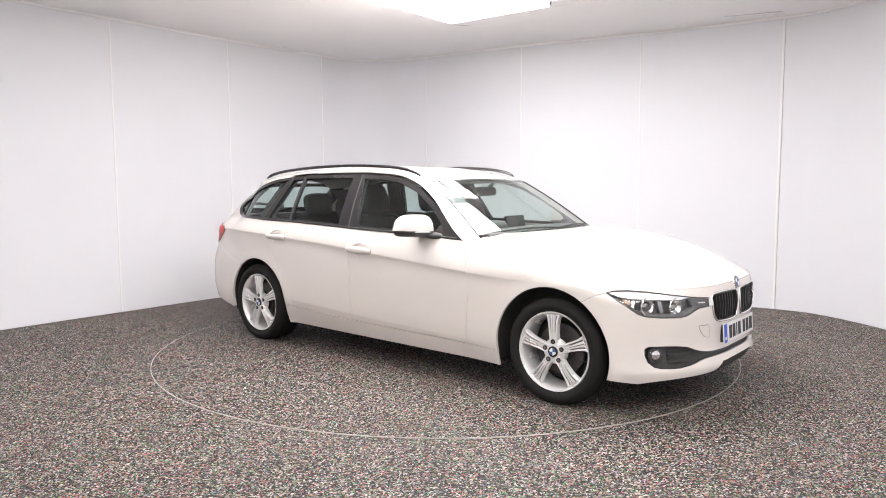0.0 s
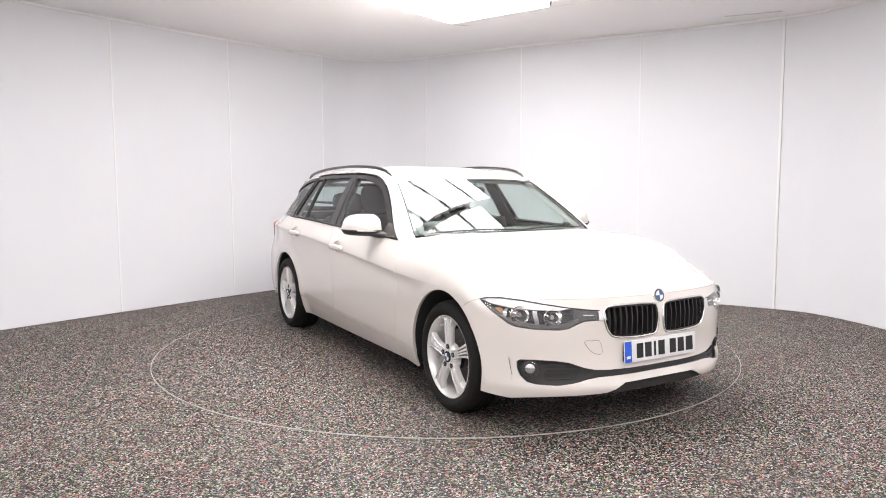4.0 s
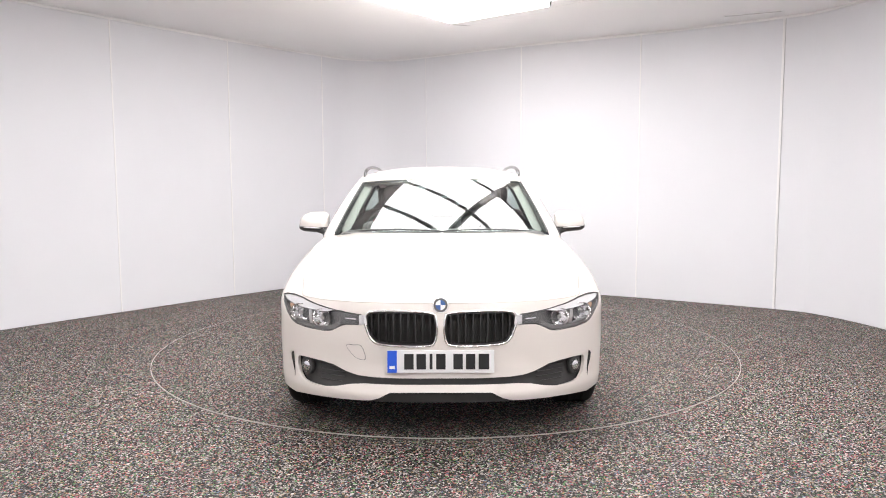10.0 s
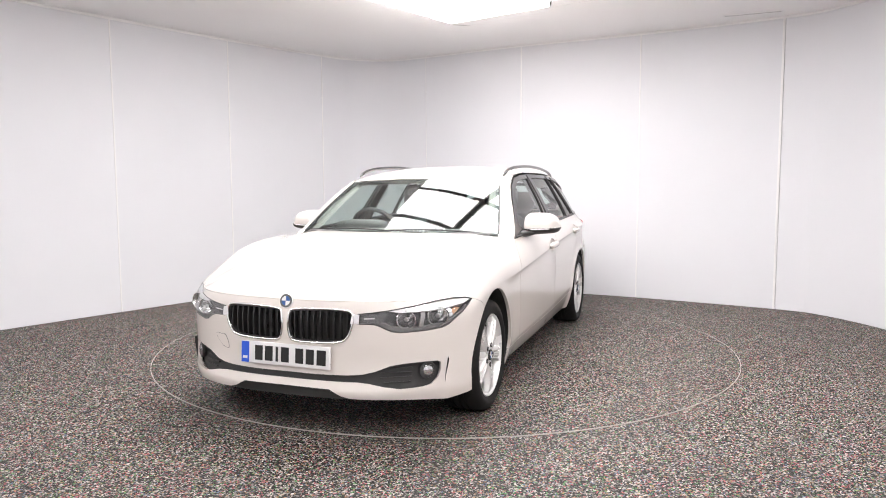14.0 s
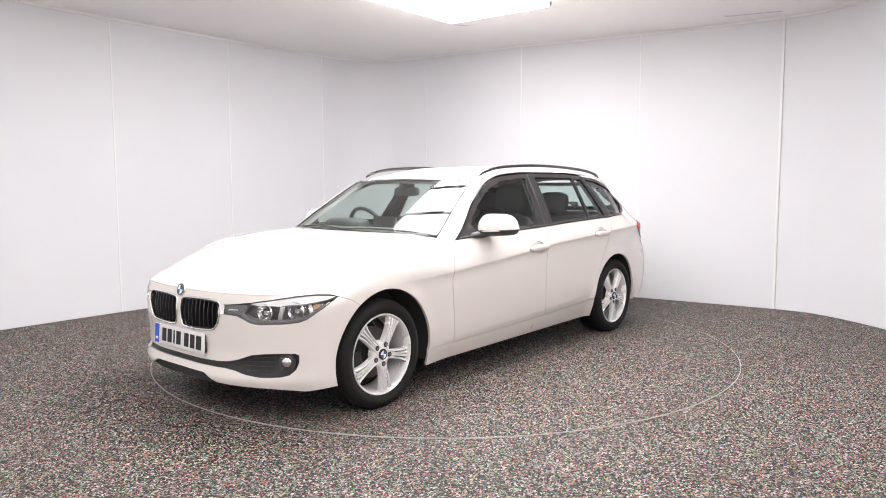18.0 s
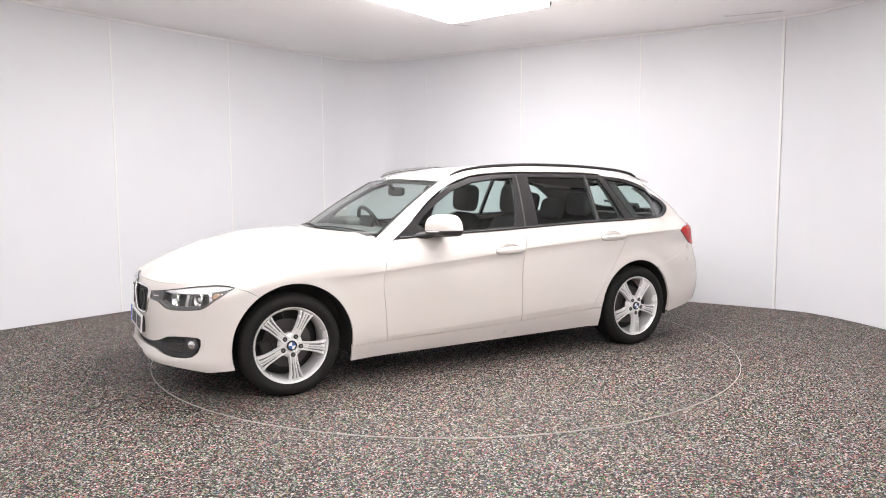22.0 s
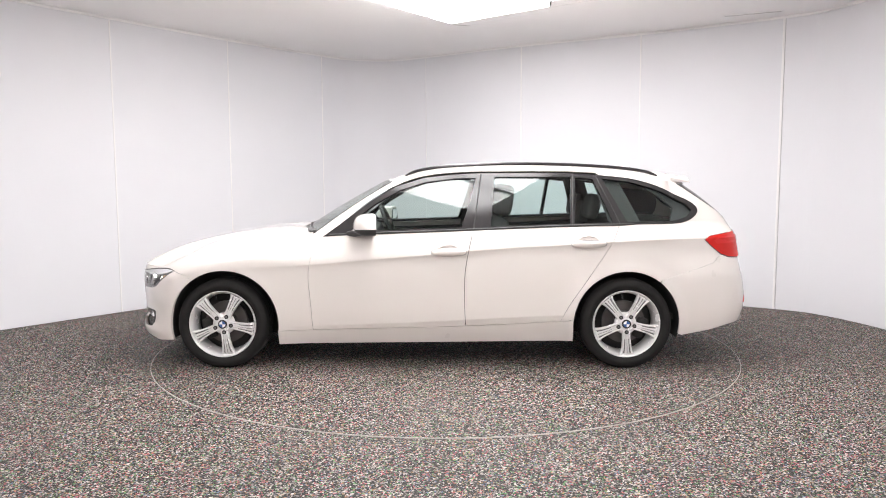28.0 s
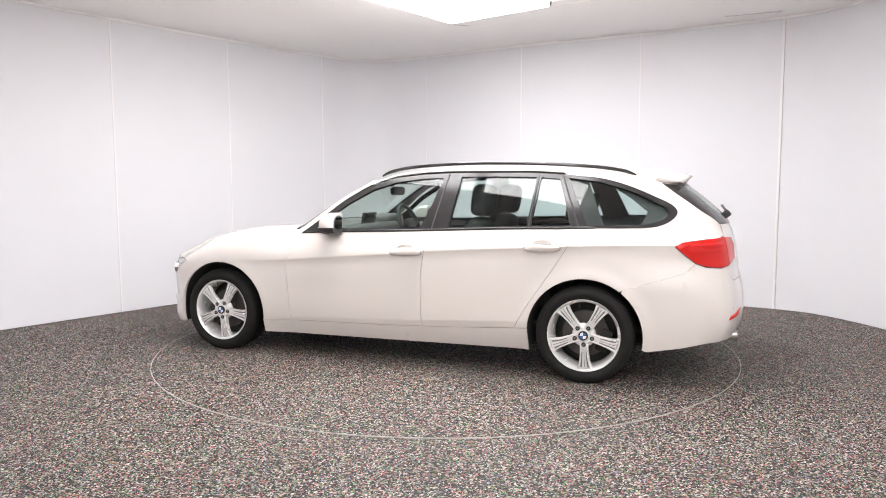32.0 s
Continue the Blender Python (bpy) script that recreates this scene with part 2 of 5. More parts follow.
ceiling = tagged(part("ceiling", boxed((10, 12.4, 0.12), Matrix.Translation((0, -1.8, CEILING + 0.06))), M_CEIL), "flat white painted ceiling of large boards", "ceiling", kind="structure")

# seams between the ceiling boards
SEAM = Vector((0.06, 1.78, CEILING - 0.001))


def ceiling_strip(a, b, width, mat, name, label):
    a, b = Vector(a), Vector(b)
    d = b - a
    return tagged(part(name, boxed((d.length, width, 0.003), Matrix.Translation((a + b) / 2 + Vector((0, 0, -0.0015))) @ Matrix.Rotation(math.atan2(d.y, d.x), 4, "Z"), 0.001), mat),
                  label, "trim", kind="structure")


ceiling_strip(SEAM + AX * 1.18, SEAM + AX * 3.0, 0.008, M_STRIP, "trim_1", "thin white seam strip on the ceiling")
ceiling_strip(SEAM - BX * 0.01 + AX * 0.03, SEAM - BX * 0.16 + AX * 0.13, 0.006, M_GAP_SHADE, "trim_2", "short dark seam in the ceiling")


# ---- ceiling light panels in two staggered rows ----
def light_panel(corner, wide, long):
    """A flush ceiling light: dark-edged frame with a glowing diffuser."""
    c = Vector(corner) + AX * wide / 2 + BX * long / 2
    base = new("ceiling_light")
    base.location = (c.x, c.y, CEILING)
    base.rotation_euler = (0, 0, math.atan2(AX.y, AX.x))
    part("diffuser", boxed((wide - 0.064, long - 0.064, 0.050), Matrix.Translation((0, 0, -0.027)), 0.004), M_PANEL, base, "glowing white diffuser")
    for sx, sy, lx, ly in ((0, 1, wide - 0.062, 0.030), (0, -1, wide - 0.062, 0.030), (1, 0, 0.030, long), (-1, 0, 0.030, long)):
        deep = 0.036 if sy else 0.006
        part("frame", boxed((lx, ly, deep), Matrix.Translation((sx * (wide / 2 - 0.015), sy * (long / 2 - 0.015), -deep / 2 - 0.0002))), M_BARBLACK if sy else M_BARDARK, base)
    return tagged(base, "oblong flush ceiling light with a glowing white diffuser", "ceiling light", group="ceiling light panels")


ROW1 = Vector((0.06, 1.55, 0))
light_panel(ROW1, 1.17, 0.42)
for k in range(4):
    light_panel(ROW1 + BX * (0.42 + 0.60 * k), 1.17, 0.60)
ROW2 = ROW1 + AX * (1.17 + 0.06) + BX * 0.42
for k in range(4):
    light_panel(ROW2 + BX * (0.60 * k), 1.17, 0.60)
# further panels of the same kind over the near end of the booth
# the last three, unseen behind the camera, are added fill for the car's front
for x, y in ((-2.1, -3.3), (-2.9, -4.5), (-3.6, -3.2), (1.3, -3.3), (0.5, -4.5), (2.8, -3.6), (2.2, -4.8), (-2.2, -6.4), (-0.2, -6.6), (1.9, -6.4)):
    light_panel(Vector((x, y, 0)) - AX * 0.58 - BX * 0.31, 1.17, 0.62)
bar = tagged(part("ceiling_rail", boxed((0.052, 2.36, 0.040), Matrix.Translation(ROW1 + AX * 1.20 + BX * 1.95 + Vector((0, 0, CEILING - 0.0205))) @ Matrix.Rotation(math.atan2(AX.y, AX.x), 4, "Z"), 0.002), M_BARBLACK),
             "dark rail between the rows of ceiling lights", "rail")
vent_at = Vector((2.98, 1.33, CEILING))
vent = new("ceiling_vent")
vent.location, vent.rotation_euler = vent_at, (0, 0, -0.42)
part("frame", boxed((0.54, 0.040, 0.008), Matrix.Translation((0, 0, -0.005)), 0.002), M_STRIP, vent)
part("slot", boxed((0.50, 0.006, 0.002), Matrix.Translation((0, -0.010, -0.010))), M_GAP_SHADE, vent)
tagged(vent, "slim white slot vent in the ceiling", "vent")

# ---- turntable ----
turntable = tagged(part("turntable", disc_bm(2.229, 0.004, Matrix.Translation((0, 0, 0.002)), 160), M_TABLE), "round turntable covered in grey granules, flush with the floor", "turntable")
ring = lathe([(2.230, 0.0), (2.230, 0.005), (2.2338, 0.005), (2.2338, 0.0)], 160)
bmesh.ops.rotate(ring, verts=ring.verts, cent=(0, 0, 0), matrix=Matrix.Rotation(radians(90), 3, "X"))
part("rim", ring, M_RIM, turntable, "pale metal edge strip")


# ---- the car's skin: one smooth surface over (way round the car, height) ----
# x runs forward from the front axle, y to the car's left, z up.
def curve(pairs):
    """A smooth function through (x, y) pairs, without overshoot."""
    pairs = sorted(pairs)
    xs, ys = np.array([a for a, _ in pairs], float), np.array([b for _, b in pairs], float)
    h, d = np.diff(xs), np.diff(ys) / np.diff(xs)
    m = np.concatenate(([d[0]], np.where(d[:-1] * d[1:] > 0, (d[:-1] * h[1:] + d[1:] * h[:-1]) / (h[:-1] + h[1:]), 0), [d[-1]]))
    for i in range(len(d)):
        lim = 3 * abs(d[i])
        m[i], m[i + 1] = np.clip(m[i], -lim, lim), np.clip(m[i + 1], -lim, lim)

    def value(x):
        x = np.clip(np.asarray(x, float), xs[0], xs[-1])
        i = np.clip(np.searchsorted(xs, x) - 1, 0, len(h) - 1)
        t = (x - xs[i]) / h[i]
        return (ys[i] * (1 + 2 * t) * (1 - t) ** 2 + m[i] * h[i] * t * (1 - t) ** 2 + ys[i + 1] * t * t * (3 - 2 * t) + m[i + 1] * h[i] * t * t * (t - 1))
    return value


def ease(t):
    t = np.clip(t, 0, 1)
    return t * t * (3 - 2 * t)


def smooth_plan(pts, per=40):
    p = np.array(pts, float)
    e = np.vstack((p[1] * (1, -1), p, p[-2] * (1, -1)))
    t = np.linspace(0, 1, per, endpoint=False)[:, None]
    out = [0.5 * (2 * b + (c - a) * t + (2 * a - 5 * b + 4 * c - d) * t ** 2 + (3 * b - a - 3 * c + d) * t ** 3) for a, b, c, d in zip(e, e[1:], e[2:], e[3:])]
    return np.vstack(out + [p[-1:]])


OUTLINE = smooth_plan([(0.776, 0), (0.773, 0.2), (0.748, 0.37), (0.697, 0.52), (0.608, 0.665), (0.487, 0.792), (0.345, 0.875), (0.15, 0.887), (-0.05, 0.884), (-0.5, 0.888), (-1.0, 0.896),
                       (-1.7, 0.902), (-2.4, 0.905), (-2.8, 0.905), (-3.1, 0.893), (-3.35, 0.872), (-3.52, 0.838), (-3.635, 0.776), (-3.705, 0.675), (-3.748, 0.5), (-3.778, 0.3), (-3.790, 0)])
ROUND = np.concatenate(([0], np.cumsum(np.hypot(*np.diff(OUTLINE, axis=0).T))))
WING = int(np.argmin(np.abs(OUTLINE[:, 0] + 0.5)[:len(OUTLINE) // 2 + 200]))
ROUND = np.where(np.arange(len(ROUND)) < WING, ROUND * 1.8658 / ROUND[WING], ROUND - ROUND[WING] + 1.8658)
ALL_ROUND = ROUND[-1]
hood_mid = curve([(0.836, 0.62), (0.766, 0.68), (0.736, 0.708), (0.632, 0.767), (0.525, 0.809), (0.416, 0.843), (0.257, 0.884), (0.1, 0.913), (-0.05, 0.936), (-0.25, 0.953), (-0.45, 0.963), (-0.7, 0.968)])
plan_x = curve([(0, 0.776), (0.2, 0.773), (0.37, 0.748), (0.52, 0.697), (0.665, 0.608), (0.792, 0.487), (0.81, 0.46)])


def hood_z(x, y):
    x, y = np.broadcast_arrays(np.asarray(x, float), np.abs(np.asarray(y, float)))
    sweep = (0.776 - plan_x(np.minimum(y, 0.8))) * 0.88 * ease((x + 0.25) / 0.6)
    ridge = 0.006 * np.exp(-((y - (0.47 + 0.10 * (0.5 - x))) / 0.05) ** 2) * ease((0.66 - x) / 0.3)
    return hood_mid(x + sweep) - 0.016 * (y / 0.72) ** 2.4 * ease((0.75 - x) / 0.4) + ridge


nose_x = curve([(0.15, -0.035), (0.20, -0.012), (0.245, 0.001), (0.30, -0.014), (0.34, -0.020), (0.40, -0.024), (0.50, -0.018), (0.58, -0.016), (0.64, -0.024), (0.68, -0.034), (0.71, -0.044), (0.76, -0.100), (0.85, -0.23)])
tail_x = curve([(0.18, 0.07), (0.28, 0.042), (0.36, 0.012), (0.46, 0.0), (0.56, 0.008), (0.63, 0.022), (0.66, 0.03), (0.80, 0.050), (0.90, 0.070), (0.98, 0.095), (1.04, 0.125), (1.16, 0.245), (1.29, 0.41), (1.36, 0.50)])
crease_z = curve([(0.8, 0.60), (0.4, 0.62), (0.15, 0.685), (-0.1, 0.705), (-0.5, 0.72), (-0.943, 0.755), (-1.435, 0.794), (-1.76, 0.822), (-2.4, 0.862), (-2.8, 0.886), (-3.3, 0.90), (-3.9, 0.90)])
top_z = curve([(x, float(hood_z(x, 0.755))) for x in (0.30, 0.15, 0.0, -0.15, -0.3, -0.45)] + [(0.78, 0.70), (0.45, float(hood_z(0.45, 0.72))), (-0.6, 0.930), (-0.73, 0.926), (-0.93, 0.934), (-1.62, 0.957),
              (-2.4, 0.986), (-2.83, 0.995), (-3.2, 1.0), (-3.9, 1.0)])
top_y = curve([(0.75, 0.70), (0.45, 0.72), (0.3, 0.748), (0.0, 0.757), (-0.3, 0.755), (-0.55, 0.775), (-0.75, 0.832), (-1.0, 0.838), (-1.6, 0.842), (-2.4, 0.842), (-2.8, 0.838), (-3.1, 0.820), (-3.3, 0.79), (-3.9, 0.79)])
low_d = curve([(0.1, 0.075), (0.15, 0.052), (0.20, 0.037), (0.27, 0.022), (0.36, 0.012), (0.5, 0.008), (0.65, 0.006), (0.9, 0.006)])
low_crease = curve([(-0.3, 0.28), (-0.7, 0.302), (-1.4, 0.328), (-2.2, 0.368), (-2.7, 0.385)])
bend = curve([(0.8, 2.0), (-0.3, 2.2), (-0.8, 1.5), (-2.2, 1.35), (-2.8, 1.15), (-3.9, 1.1)])
lean = curve([(0.8, 0.5), (-0.8, 0.44), (-2.6, 0.47), (-3.2, 0.52), (-3.9, 0.55)])


def skin(s, z):
    """The point of the skin s metres round from the nose, at about the height z."""
    s, z = np.broadcast_arrays(np.asarray(s, float), np.asarray(z, float))
    flip = np.where((s < 0) | (s > ALL_ROUND), -1.0, 1.0)
    a = np.abs(s)
    a = np.where(a > ALL_ROUND, 2 * ALL_ROUND - a, a)
    x0, y0 = np.interp(a, ROUND, OUTLINE[:, 0]), np.interp(a, ROUND, OUTLINE[:, 1])
    xs = np.clip(x0, -3.9, 0.8)
    zc, ze = crease_z(xs), top_z(xs)
    side_y = np.interp(-xs, -OUTLINE[::-1, 0][::-1], OUTLINE[:, 1])
    q = np.clip((z - zc) / (ze - zc), 0, 1)
    fall = np.maximum(0.03, 0.905 - 0.02 * ease((xs + 0.8) / 1.2) - top_y(xs))
    below = np.maximum(0, zc - z)
    sharp = ease((-0.15 - xs) / 0.4) * ease((xs + 3.45) / 0.5)
    d = (low_d(z) * (1 - 0.55 * ease((xs - 0.1) / 0.3)) + 0.003 * sharp * np.exp(-(below / 0.09) ** 2)) * (1 - np.exp(-below / (0.022 + 0.06 * (1 - sharp)))) + fall * q ** bend(xs) * ease((0.72 - xs) / 0.3)
    under = np.maximum(0, low_crease(xs) - z)
    d = d + 0.20 * under * ease((-0.35 - xs) / 0.3) * ease((xs + 2.62) / 0.3)
    over = np.maximum(0, z - ze)
    d = d + over * lean(xs) + 0.28 * over ** 2
    d = d + 0.036 * ease((-2.95 - xs) / 0.40) * ease((z - 0.62) / 0.2)
    for cx in (-0.02, -2.81):
        rho = np.hypot(x0 - cx, z - 0.312)
        d = d - (0.005 if cx > -1 else 0.010) * np.exp(-((rho - 0.375) / 0.05) ** 2) * (rho > 0.2)
    x = x0 + nose_x(z) * ease((x0 - 0.05) / 0.62) + tail_x(z) * ease((-3.05 - x0) / 0.66)
    y = y0 * (1 - d / 0.89)
    return np.stack((x, y * flip, z), -1)


_S = np.linspace(0, ALL_ROUND, 900)


def at_x(x, z):
    """The way round to the place x on the car's left flank at the height z."""
    p = skin(_S, np.full(len(_S), float(z)))
    return float(np.interp(-x, -p[:, 0], _S))


def at_y(y, z, back=False):
    """The way round to the place y on the front, or on the back."""
    p = skin(_S, np.full(len(_S), float(z)))
    if back:
        k = int(np.argmax(p[:, 0] < -3.1))
        return float(np.interp(-y, -p[k:, 1], _S[k:]))
    k = int(np.argmax(p[:, 0] < 0.15))
    return math.copysign(float(np.interp(abs(y), p[:k, 1], _S[:k])), y)


roof_z = curve([(-1.04, 1.292), (-1.10, 1.320), (-1.2, 1.352), (-1.35, 1.384), (-1.5, 1.406), (-1.7, 1.423), (-2.0, 1.434), (-2.4, 1.432), (-2.8, 1.414), (-3.1, 1.388), (-3.3, 1.357), (-3.5, 1.318)])
edge_z = curve([(-0.74, 0.935), (-0.879, 1.052), (-1.033, 1.175), (-1.21, 1.275), (-1.406, 1.338), (-1.624, 1.362), (-1.83, 1.371), (-2.41, 1.369), (-2.63, 1.356), (-2.84, 1.337), (-3.0, 1.318), (-3.15, 1.298), (-3.3, 1.275), (-3.36, 1.268)])


def roof_edge(x):
    z = float(edge_z(x))
    return skin(at_x(x, z), z)


def glass_screen(u, v):
    """The windscreen: u from -1 to 1 across, v from 0 at the cowl to 1 at the roof."""
    u, v = np.broadcast_arrays(np.asarray(u, float), np.asarray(v, float))
    b = np.stack((-0.485 - 0.17 * u ** 2, 0.725 * u, 0.965 - 0.012 * u ** 2), -1)
    t = np.stack((-1.10 - 0.075 * u ** 2, 0.588 * u, 1.318 - 0.020 * u ** 2), -1)
    p = b + (t - b) * v[..., None]
    p[..., 2] += 0.05 * v * (1 - v)
    return p


# ---- the car ----
car = tagged(new("car"), "white estate car with black roof rails and silver wheels", "car")
OFFSET = Vector((1.553, -0.023, 0))   # from the front axle to the turntable's axis


def own(ob, parent):
    if parent is car:
        ob.location = OFFSET
    return ob


def cpart(name, bm, mat, parent=None, label="", smooth=True, angle=40):
    return own(part(name, bm, mat, parent or car, label, smooth, angle), parent or car)


def dense(loop, step):
    out = []
    for a, b in zip(loop, loop[1:] + loop[:1]):
        n = max(1, int(math.ceil(math.hypot(b[0] - a[0], b[1] - a[1]) / step)))
        out += [(a[0] + (b[0] - a[0]) * k / n, a[1] + (b[1] - a[1]) * k / n) for k in range(n)]
    return out


def soft(loop, per=6):
    """A rounded closed loop through points."""
    p = [Vector((*q, 0)) for q in loop]
    out = []
    for i in range(len(p)):
        a, b, c, d = p[i - 1], p[i], p[(i + 1) % len(p)], p[(i + 2) % len(p)]
        for k in range(per):
            t = k / per
            v = 0.5 * (2 * b + (c - a) * t + (2 * a - 5 * b + 4 * c - d) * t * t + (3 * b - a - 3 * c + d) * t ** 3)
            out.append((v.x, v.y))
    return out


def area(loop):
    return 0.5 * sum(a[0] * b[1] - b[0] * a[1] for a, b in zip(loop, loop[1:] + loop[:1]))


def shrink(loop, d):
    """A loop moved inwards by d (outwards if negative)."""
    if area(loop) < 0:
        loop = loop[::-1]
    p = np.array(loop)
    t = np.roll(p, -1, 0) - np.roll(p, 1, 0)
    t /= np.maximum(1e-9, np.linalg.norm(t, axis=1))[:, None]
    return [tuple(q) for q in p + np.stack((-t[:, 1], t[:, 0]), -1) * d]


def inside(pts, loops):
    x, y = pts[:, 0], pts[:, 1]
    odd = np.zeros(len(pts), bool)
    for loop in loops:
        for a, b in zip(loop, loop[1:] + loop[:1]):
            if a[1] != b[1]:
                odd ^= ((a[1] > y) != (b[1] > y)) & (x < (b[0] - a[0]) * (y - a[1]) / (b[1] - a[1]) + a[0])
    return odd


def skin_surface(p):
    return skin(p[:, 0], p[:, 1])


def hood_surface(p):
    """The bonnet: its own sweep, drawn down along its edges to meet the wings."""
    far = np.hypot(p[:, None, 0] - EDGE[None, :, 0], np.abs(p[:, None, 1]) - EDGE[None, :, 1])
    w = 1 / np.maximum(far, 0.004) ** 4
    dz = (w * EDGE_DZ).sum(1) / w.sum(1)
    return np.stack((p[:, 0], p[:, 1], hood_z(p[:, 0], p[:, 1]) + dz * (1 - ease(far.min(1) / 0.30))), -1)


def frame_of(surface, p, e=0.003):
    a = surface(p + (e, 0)) - surface(p - (e, 0))
    b = surface(p + (0, e)) - surface(p - (0, e))
    n = np.cross(a, b)
    return n / np.maximum(1e-12, np.linalg.norm(n, axis=1))[:, None]


def sheet(name, outline, surface, mat, parent=None, holes=(), step=0.04, gap=0.002, depth=0.018, lift=0.0, label="", fine=0.018, crease=False):
    """A curved panel cut to an outline from a surface, with folded edges."""
    if area(outline) < 0:
        outline = outline[::-1]
    outer = shrink(dense(outline, fine), gap)
    loops = [outer] + [dense(h if area(h) > 0 else h[::-1], fine) for h in holes]
    edge = np.array([q for l in loops for q in l])
    lo, hi = edge.min(0), edge.max(0)
    gx, gy = np.meshgrid(np.arange(lo[0] + step / 2, hi[0], step), np.arange(lo[1] + step / 2, hi[1], step))
    grid = np.stack((gx.ravel(), gy.ravel()), -1)
    if crease:
        xs = np.arange(lo[0] + step / 4, hi[0], step * 0.7)
        zs = crease_z(np.interp(np.abs(xs), ROUND, OUTLINE[:, 0]))
        far = np.abs(grid[:, 1] - np.interp(grid[:, 0], xs, zs))
        fold = low_crease(np.interp(np.abs(xs), ROUND, OUTLINE[:, 0]))
        away = np.abs(grid[:, 1] - np.interp(grid[:, 0], xs, fold))
        grid = np.vstack([grid[(far > 0.032) & (away > 0.02)]] + [np.stack((xs, zs + o), -1) for o in (-0.026, -0.013, -0.004, 0.0, 0.006, 0.020)] + [np.stack((xs, fold + o), -1) for o in (-0.014, -0.004, 0.004, 0.014)])
        grid = grid[(grid[:, 0] > lo[0]) & (grid[:, 0] < hi[0])]
    grid = grid[inside(grid, loops)]
    if len(grid):
        near = np.min(np.linalg.norm(grid[:, None] - edge[None], axis=2), axis=1)
        grid = grid[near > (0.006 if crease else step * 0.45)]
    verts2 = [Vector(q) for q in edge] + [Vector(q) for q in grid]
    edges, k = [], 0
    for l in loops:
        edges += [(k + i, k + (i + 1) % len(l)) for i in range(len(l))]
        k += len(l)
    vo, _, fo, _, _, _ = delaunay_2d_cdt(verts2, edges, [], 0, 1e-6)
    p = np.array([tuple(v) for v in vo])
    faces = [list(f) for f in fo]
    cen = np.array([p[f].mean(0) for f in faces])
    keep = inside(cen, loops)
    faces = [f if (p[f[1]][0] - p[f[0]][0]) * (p[f[2]][1] - p[f[0]][1]) - (p[f[1]][1] - p[f[0]][1]) * (p[f[2]][0] - p[f[0]][0]) > 0 else f[::-1] for f, ok in zip(faces, keep) if ok]
    n = frame_of(surface, p)
    up = lift(p)[:, None] if callable(lift) else lift
    v = surface(p) + n * up
    verts, normals = [v], [n]
    total = len(v)
    if depth:
        for l in loops:
            q = np.array(l)
            nn = frame_of(surface, q)
            ql = lift(q)[:, None] if callable(lift) else lift
            top = surface(q) + nn * ql
            along = np.roll(top, -1, 0) - np.roll(top, 1, 0)
            out = np.cross(along, nn)
            out /= np.maximum(1e-9, np.linalg.norm(out, axis=1))[:, None]
            if l is not outer:
                out = -out
            verts += [top, top - nn * depth]
            normals += [out, out]
            m = len(l)
            for i in range(m):
                j = (i + 1) % m
                f = (total + i, total + m + i, total + m + j, total + j)
                faces.append(f if l is outer else f[::-1])
            total += 2 * m
    return own(link(name, np.vstack(verts), faces, mat, parent or car, label, np.vstack(normals)), parent or car)


def side_loop(points, sign=1):
    """(x, z) places on the flank as places on the skin; sign -1 for the car's right."""
    return [(sign * at_x(x, z), z) for x, z in points]


def mirror(loop, sign):
    return [(sign * a, b) for a, b in loop]


def arc(cx, cz, r, a0, a1, n=22):
    return [(cx + r * math.cos(radians(a0 + (a1 - a0) * k / n)), cz + r * math.sin(radians(a0 + (a1 - a0) * k / n))) for k in range(n + 1)]


def along(f, x0, x1, n=14, dz=0.0):
    return [(x0 + (x1 - x0) * k / n, float(f(x0 + (x1 - x0) * k / n)) + dz) for k in range(n + 1)]


def poly(points, per=5):
    """A rounded open line through points."""
    return [(v.x, v.y) for v in spline([(*p, 0) for p in points], per)]


sill_z = curve([(-0.38, 0.262), (-0.63, 0.271), (-1.69, 0.298), (-1.98, 0.310), (-2.45, 0.336)])
DOOR_A = poly([(-0.633, 0.271), (-0.620, 0.473), (-0.607, 0.647), (-0.628, 0.777), (-0.672, 0.87), (-0.715, 0.926)])
DOOR_B = poly([(-1.697, 0.298), (-1.690, 0.431), (-1.691, 0.648), (-1.717, 0.82), (-1.750, 0.961)])
DOOR_C = poly([(-2.354, 0.331), (-2.423, 0.457), (-2.570, 0.672), (-2.694, 0.863), (-2.760, 0.993)])
AXLE_F, AXLE_R = (-0.018, 0.312, 0.376), (-2.81, 0.310, 0.368)

# headlamp, kidney and intake outlines on the skin (way round, height), car's left
LAMP = [(0.388, 0.652), (0.50, 0.664), (0.62, 0.680), (0.72, 0.692), (0.82, 0.702), (0.93, 0.709), (0.995, 0.707), (1.032, 0.697), (0.99, 0.672), (0.912, 0.622), (0.86, 0.585), (0.82, 0.570), (0.73, 0.560), (0.60, 0.556),
        (0.555, 0.563), (0.50, 0.590), (0.47, 0.600), (0.388, 0.602)]
LAMP_DROP = 0.011


def lower(loop):
    """The same outline, lower by the lamps' drop."""
    return [(a, b - LAMP_DROP) for a, b in loop]


